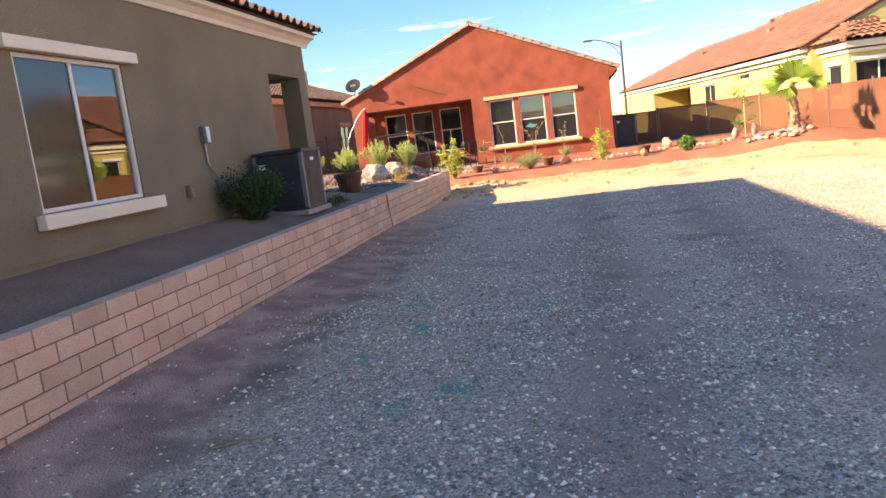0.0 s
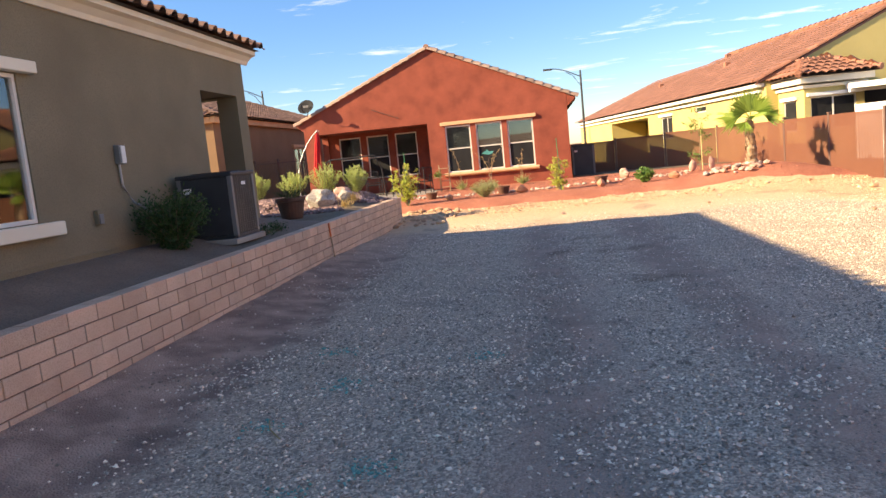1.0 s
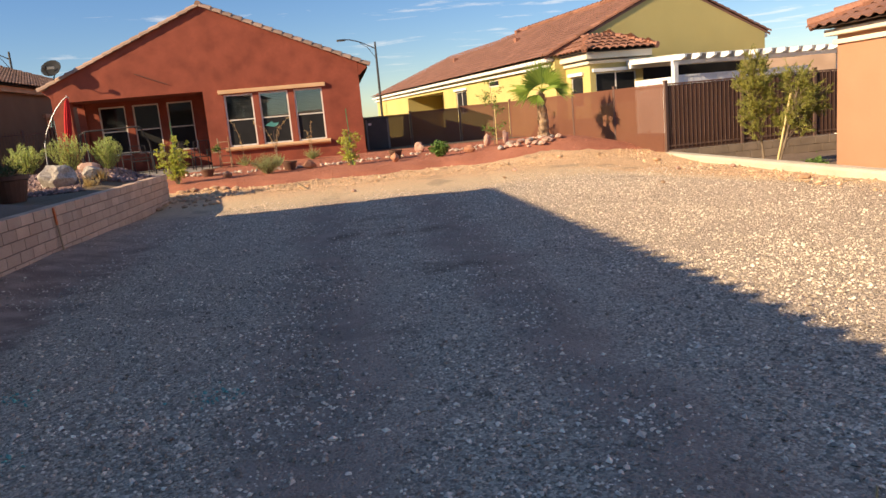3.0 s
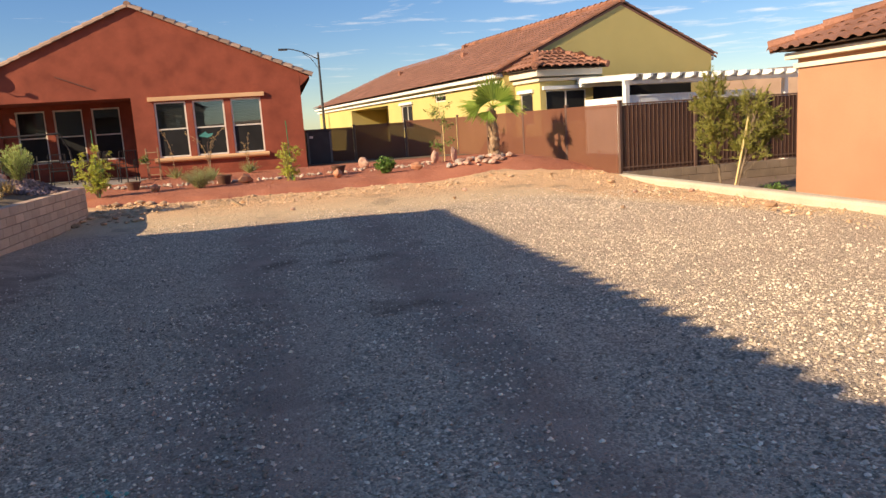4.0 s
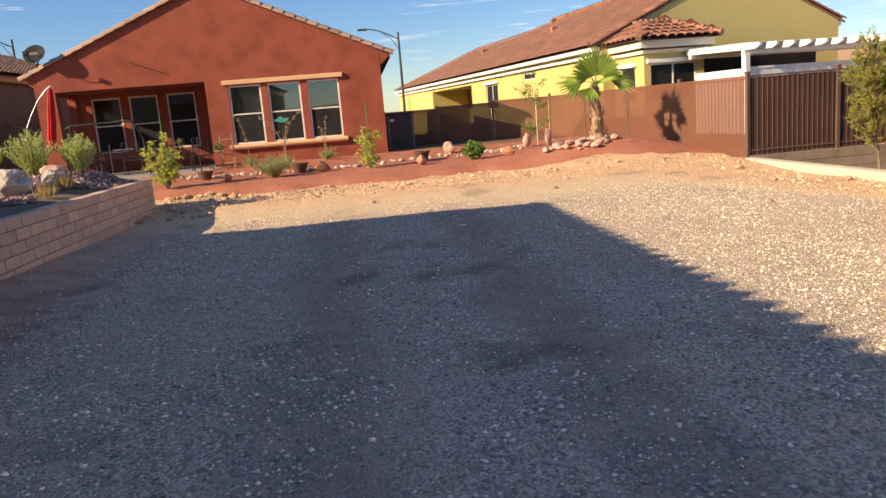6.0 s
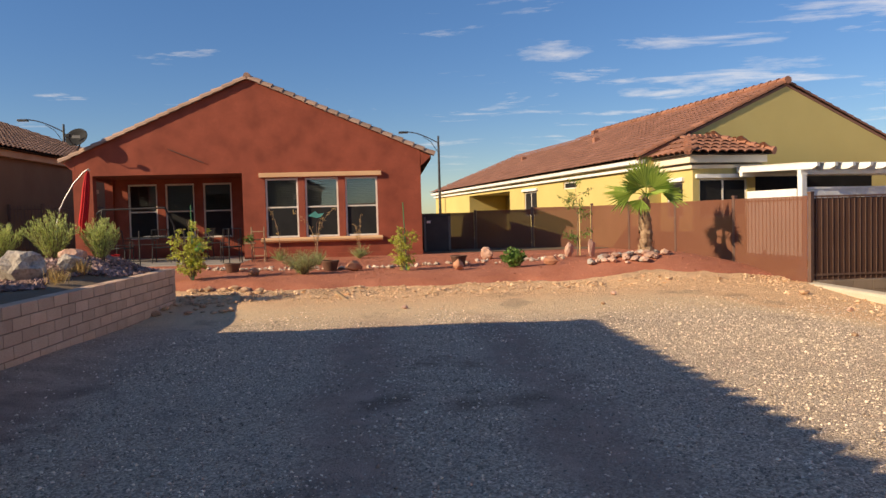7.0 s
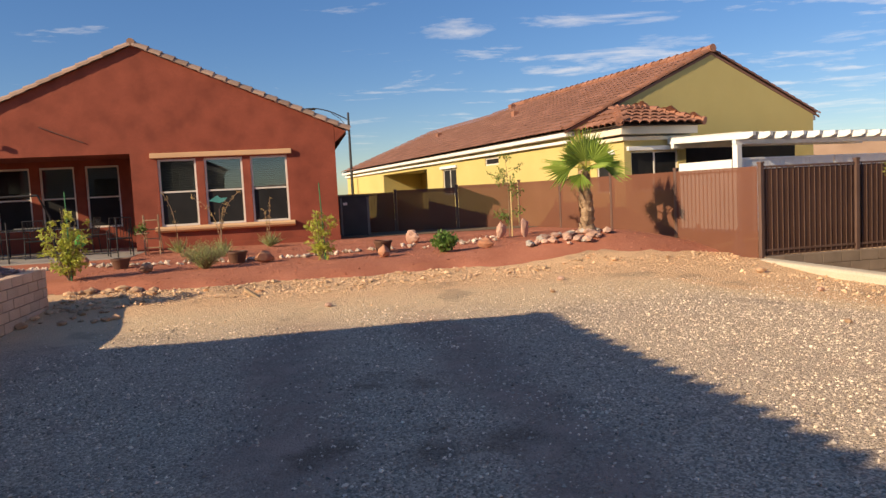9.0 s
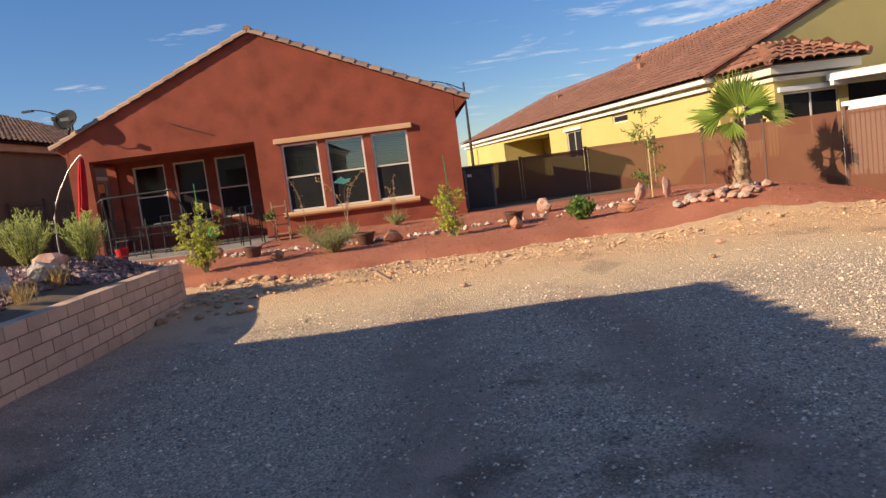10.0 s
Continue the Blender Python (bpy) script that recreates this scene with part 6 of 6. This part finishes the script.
part("front_beam", box(bmesh.new(), -0.05, 7.6, 0.22, 0.34, PZ - 0.10, PZ + 0.02, 0.006), M["white"], pg)
part("back_beam", box(bmesh.new(), -0.05, 7.6, 2.45, 2.57, PZ - 0.02, PZ + 0.10, 0.006), M["white"], pg)
raf = bmesh.new()
prism(raf, [(-0.32, 0.08), (-0.32, 0.175), (2.7, 0.26), (2.7, 0.105), (0.05, 0.02), (-0.16, 0.02)], "x", -0.045, 0.045)
raf_me = mesh_of("rafter", raf, M["white"])
part("roof_sheet", prism(bmesh.new(), [(0.02, 0.185), (0.02, 0.20), (2.78, 0.277), (2.78, 0.262)], "x", -0.06, 7.55), M["white"], pg).location = (0, 0, PZ)
for i in range(14):
    o = new("rafter", raf_me)
    o.parent = pg
    o.matrix_local = pose(0.0 + 0.57 * i, 0, PZ)
for x in (0.05, 7.0):
    part("post", box(bmesh.new(), x - 0.08, x + 0.08, 0.20, 0.36, -0.3, PZ - 0.10, 0.008), M["white"], pg)
    part("post_base", box(bmesh.new(), x - 0.11, x + 0.11, 0.17, 0.39, -0.3, 0.05, 0.01), M["white"], pg)
for x0, x1 in ((0.14, 3.48), (3.52, 5.6)):
    n = int((x1 - x0) / 0.15)
    for i in range(n):
        a = x0 + (x1 - x0) * i / n
        part("panel_board", box(bmesh.new(), a + 0.003, a + (x1 - x0) / n - 0.003, 0.26, 0.285, 0.3, 2.13), M["white"], pg)
    part("panel_rail", box(bmesh.new(), x0, x1, 0.245, 0.30, 2.13, 2.19, 0.004), M["white"], pg)
part("side_panel", box(bmesh.new(), -0.02, 0.01, 0.40, 2.3, 0.3, 2.16), M["white"], pg)
# dark sheet added where the deep shade under the cover would be
part("patio_shade", box(bmesh.new(), 1.0, 5.6, 3.3, 3.36, 0.3, 2.74), M["screendark"], pg, "dark sheet in place of the deep shade under the cover")

# ---- planter beside the salmon house ----


def airy_tree(at, label, trunk, crown_c, crown_r, nbr, nleaf, stake=None):
    """Wispy young tree: many thin ascending branches, fine narrow leaves in tufts at their ends, gaps between."""
    ob = thing("young_tree", label, "young tree", pose(*at))
    b = bmesh.new()
    tube(b, trunk, [0.030, 0.024, 0.015, 0.006][:len(trunk)], 7)
    pos, way = [], []
    for i in range(nbr):
        while True:
            q_ = Vector([random.uniform(-1, 1) for _ in range(3)])
            if 0.25 < q_.length < 1:
                break
        tip = Vector((crown_c[0] + q_.x * crown_r[0], crown_c[1] + q_.y * crown_r[1], crown_c[2] + q_.z * crown_r[2]))
        k = min(max((tip.z - 0.45) / trunk[-1][2], 0.12), 0.95) * (len(trunk) - 1)
        j = min(int(k), len(trunk) - 2)
        p = Vector(trunk[j]).lerp(Vector(trunk[j + 1]), k - j)
        mid = p.lerp(tip, 0.55) + Vector((0, 0, 0.05))
        tube(b, [p, mid, tip], [0.007, 0.005, 0.002], 4, cap=False)
        for _ in range(7):
            s0 = mid.lerp(tip, random.uniform(-0.2, 1.0))
            s1 = s0 + (tip - p).normalized() * random.uniform(0.04, 0.16) + Vector([random.gauss(0, 0.07) for _ in range(3)])
            tube(b, [s0, s1], [0.003, 0.001], 3, cap=False)
            d = (s1 - s0).normalized()
            for _ in range(nleaf):
                pos.append(s0.lerp(s1, random.uniform(0.1, 1.1)))
                way.append(d * 0.9 + Vector((random.gauss(0, 0.45), random.gauss(0, 0.45), random.gauss(0.05, 0.4))))
    part("trunk", b, M["bark"], ob)
    leaves("foliage", np.array(pos), np.array(way), rng.uniform(0.05, 0.10, len(pos)), 0.013, M["leafolive"], ob)
    if stake:
        part("support_stake", tube(bmesh.new(), stake, 0.022, 7), M["stake"], ob, "pale leaning wooden stake")
    return ob


airy_tree((10.35, 17.25, -0.1), "slender olive-green young tree in the planter", [(0, 0, 0), (-0.08, 0.02, 0.8), (-0.20, 0.0, 1.6), (-0.26, 0, 2.4)], (-0.18, 0, 1.58), (0.50, 0.45, 0.95), 74, 24)
airy_tree((10.38, 16.75, -0.1), "bushy olive-green young tree tied to a leaning stake", [(0, 0, 0), (0.24, 0.05, 0.7), (0.42, 0.1, 1.3), (0.52, 0.1, 1.8)], (0.56, 0.15, 1.32), (0.66, 0.5, 0.70), 84, 28, [(-0.05, 0, 0), (0.36, 0.12, 1.50)])
n = 240
px, py = rng.uniform(9.6, 10.75, n), rng.uniform(15.5, 19.6, n)
tagged(pebbles("planter_mulch", np.stack([px, py, np.full(n, -0.20)], 1), rng.uniform(0.03, 0.09, n), M["redchip"], 0.7), "reddish bark and rock mulch in the planter", "mulch", kind="stuff")
shrub("weed", (10.55, 15.75, -0.22), "small green groundcover plant by the salmon wall", 0.25, 0.3, 20, 30, 0.06, 0.03, M["leafgreen"], start=0.1)
planter = grid_sheet("planter_soil", np.arange(9.5, 18.2, 0.3), np.arange(-6, 20.1, 0.3), lambda x, y: -0.22 + 0.02 * bump_z(2 * x, 2 * y), M["soil"])
tagged(planter, "dark planter soil behind the kerb", "soil", kind="structure")

# ---- street lamps, far fence ----


def street_lamp(x, y, top, side):
    ob = thing("street_lamp", "dark street lamp with a curved arm", "street lamp", pose(x, y, 0), "street lamps")
    part("pole", tube(bmesh.new(), [(0, 0, 0), (0, 0, top - 0.3), (0, 0, top)], [0.10, 0.065, 0.06], 8), M["acgrey"], ob)
    arm = [(side * (0.0 + 2.0 * t), 0, top - 0.45 + 0.75 * math.sin(t * 1.45)) for t in np.linspace(0, 1, 8)]
    part("arm", tube(bmesh.new(), arm, 0.035, 6), M["acgrey"], ob)
    part("brace", tube(bmesh.new(), [(0, 0, top - 1.1), (side * 0.5, 0, top - 0.35), (side * 1.0, 0, top - 0.02)], 0.02, 6), M["acgrey"], ob)
    part("lamp_head", box(bmesh.new(), min(side * 1.95, side * 2.55), max(side * 1.95, side * 2.55), -0.12, 0.12, top + 0.20, top + 0.32, 0.03), M["acgrey"], ob)


street_lamp(4.1, 53.4, 6.9, -1)
street_lamp(-17.8, 50.0, 7.6, -1)
sf = thing("fence", "dark iron fence between the brown and red houses", "fence", pose(-11.3, 30.6, 0.5))
for i in range(4):
    o = new("post", post_me)
    o.parent = sf
    o.matrix_local = pose(1.05 * i, 0, 0)
for j in range(30):
    o = new("picket", picket_me)
    o.parent = sf
    o.matrix_local = pose(0.05 + 0.108 * j, 0, 0)
for z in (0.25, 1.75):
    part("rail", box(bmesh.new(), 0, 3.2, -0.012, 0.012, z - 0.015, z + 0.015), M["iron"], sf)

# ---- loose stones on the ground ----


def lot_points(n, x0, x1, y0, y1):
    return rng.uniform(x0, x1, n), rng.uniform(y0, y1, n)


# gravel: dense where the lot is covered, sparse in the wheel tracks and near the wall
px, py = lot_points(330000, -3.1, 9.2, -0.6, 19.0)
py = -0.6 + 19.6 * ((py + 0.6) / 19.6) ** 1.7
wob = 0.35 * np.sin(0.6 * py) + 0.25 * np.sin(1.7 * py + px)
cover = 1 - 0.88 * np.exp(-((px + wob - 0.9) / 0.30) ** 2) - 0.8 * np.exp(-((px + wob - 2.6) / 0.30) ** 2)
cover *= sm(-2.7, -1.2, px + 0.3 * np.sin(1.3 * py) + 0.2 * np.sin(3.1 * py + 1)) * 0.93 + 0.07
cover *= 1 - 0.85 * sm(17.2, 18.6, py + 0.4 * np.sin(2 * px)) 
cover *= 1 - 0.85 * sm(7.2, 8.8, px + 0.4 * np.sin(1.4 * py))
cover *= 0.55 + 0.45 * sm(-0.2, 0.5, np.sin(1.1 * px + 0.7 * py) * np.sin(0.9 * py - 0.5 * px) + 0.4 * np.sin(3 * px) * np.sin(2.6 * py))
for cx, cy in ((1.95, 12.4), (0.95, 12.5), (1.65, 14.2), (2.05, 9.6)):
    cover *= 1 - 0.8 * np.exp(-(((px - cx) / 0.5) ** 2 + ((py - cy) / 0.35) ** 2))
ok = rng.random(len(px)) < cover
px, py = px[ok], py[ok]
sz = np.minimum(rng.gamma(2.4, 0.0027, len(px)) + 0.0035, 0.024) * (1.12 - 0.2 * sm(5, 12, py))
tagged(pebbles("gravel", np.stack([px, py, lot_z(px, py) + sz * 0.25], 1), sz, M["stone"], 0.65), "loose grey crushed gravel scattered over the lot", "gravel", kind="stuff")
# faded marking paint: sprayed stones in small patches on the lot
for cx, cy, n, r in ((-0.36, 4.23, 130, 0.09), (-0.95, 5.83, 90, 0.10), (-1.31, 6.85, 90, 0.11), (-0.76, 3.9, 70, 0.09), (0.13, 6.46, 60, 0.09), (-1.3, 4.98, 50, 0.08)):
    px, py = cx + rng.normal(0, r, n), cy + rng.normal(0, r, n)
    sz = rng.gamma(2.6, 0.0024, n) + 0.004
    tagged(pebbles("painted_stones", np.stack([px, py, lot_z(px, py) + sz * 0.4], 1), sz, M["paintmark"], 0.65), "patch of gravel stones sprayed with faded turquoise marking paint", "stones", kind="stuff")
# clods on the sandy bank
px, py = lot_points(14000, -3.1, 9.3, 18.3, 21.4)
ok = (py < bed_front(px) + 0.05) & (rng.random(len(px)) < 0.25 + 0.75 * sm(19.2, 20.3, py))
px, py = px[ok], py[ok]
sz = np.minimum(rng.gamma(1.4, 0.0075, len(px)) + 0.004, 0.065) * (0.5 + 0.7 * sm(19.6, 20.6, py))
tagged(pebbles("bank_stones", np.stack([px, py, lot_z(px, py) + sz * 0.3], 1), sz, M["sandstone"], 0.5), "sandy clods and small stones on the bank", "stones", kind="stuff")
px, py = lot_points(900, 8.3, 9.3, 6.0, 20.0)
sz = rng.gamma(2.0, 0.008, len(px)) + 0.006
tagged(pebbles("kerb_stones", np.stack([px, py, lot_z(px, py) + sz * 0.3], 1), sz, M["sandstone"], 0.65), "sandy clods along the kerb", "stones", kind="stuff")
# red chips on the bed
px, py = lot_points(16000, -3.2, 9.3, 20.7, 26.5)
ok = (py > bed_front(px)) & (px < fence_x(py) - 0.05)
px, py = px[ok], py[ok]
sz = rng.gamma(2.2, 0.0028, len(px)) + 0.003
tagged(pebbles("cinder_chips", np.stack([px, py, bed_z(px, py) + sz * 0.25], 1), sz, M["redchip"], 0.7), "loose red cinder chips", "cinders", kind="stuff")
# rubble at the end of the block wall
for i in range(70):
    x = random.uniform(-3.12, -1.6)
    y = random.uniform(19.0, 21.0) if i % 3 else float(bed_front(x)) + random.uniform(-0.25, 0.05)
    s_ = random.uniform(0.025, 0.085) * (1.2 if i % 3 == 0 else 1.0)
    rock((x, y, float(lot_z(x, y))), (s_ * 1.4, s_ * 1.1, s_ * 0.65), M["rubble"], "rough reddish rubble at the end of the block wall", 70 + i * 0.9, 41 * i, group="rubble by the wall", sub=1, sink=0.42)
for i, (x, y, s_) in enumerate(((1.25, 18.9, 0.05), (4.75, 18.7, 0.05), (5.2, 19.6, 0.06), (8.6, 19.0, 0.09), (8.2, 17.0, 0.06), (8.75, 13.4, 0.09), (9.0, 16.2, 0.07), (6.9, 14.9, 0.05))):
    rock((x, y, float(lot_z(x, y))), (s_ * 1.3, s_, s_ * 0.7), M["rubble"] if i % 2 else M["rockpink"], "pale stone lying on sandy ground", 120 + i * 1.1, 60 * i, group="stones on the lot", sub=1, sink=0.2)
chunk = thing("wood_offcut", "short weathered wood offcut lying on the bank", "wood", pose(0.05, 20.2, float(lot_z(0.05, 20.2)) + 0.06, ry=28, rz=-35))
part("offcut", box(bmesh.new(), -0.16, 0.16, -0.03, 0.03, -0.02, 0.02, 0.004), M["wood"], chunk)
for x, y, rz in ((-1.6, 3.4, 20), (2.9, 4.2, 60), (-1.2, 4.9, 120), (8.7, 15.0, 80), (8.9, 12.5, 15)):
    tw = thing("twig", "thin dry twig lying on the gravel", "twig", pose(x, y, float(lot_z(x, y)) + 0.012, rz=rz))
    part("stem", tube(bmesh.new(), [(-0.2, 0, 0), (0, 0.03, 0.008), (0.22, 0, 0)], 0.005, 5), M["dryleaf"], tw)
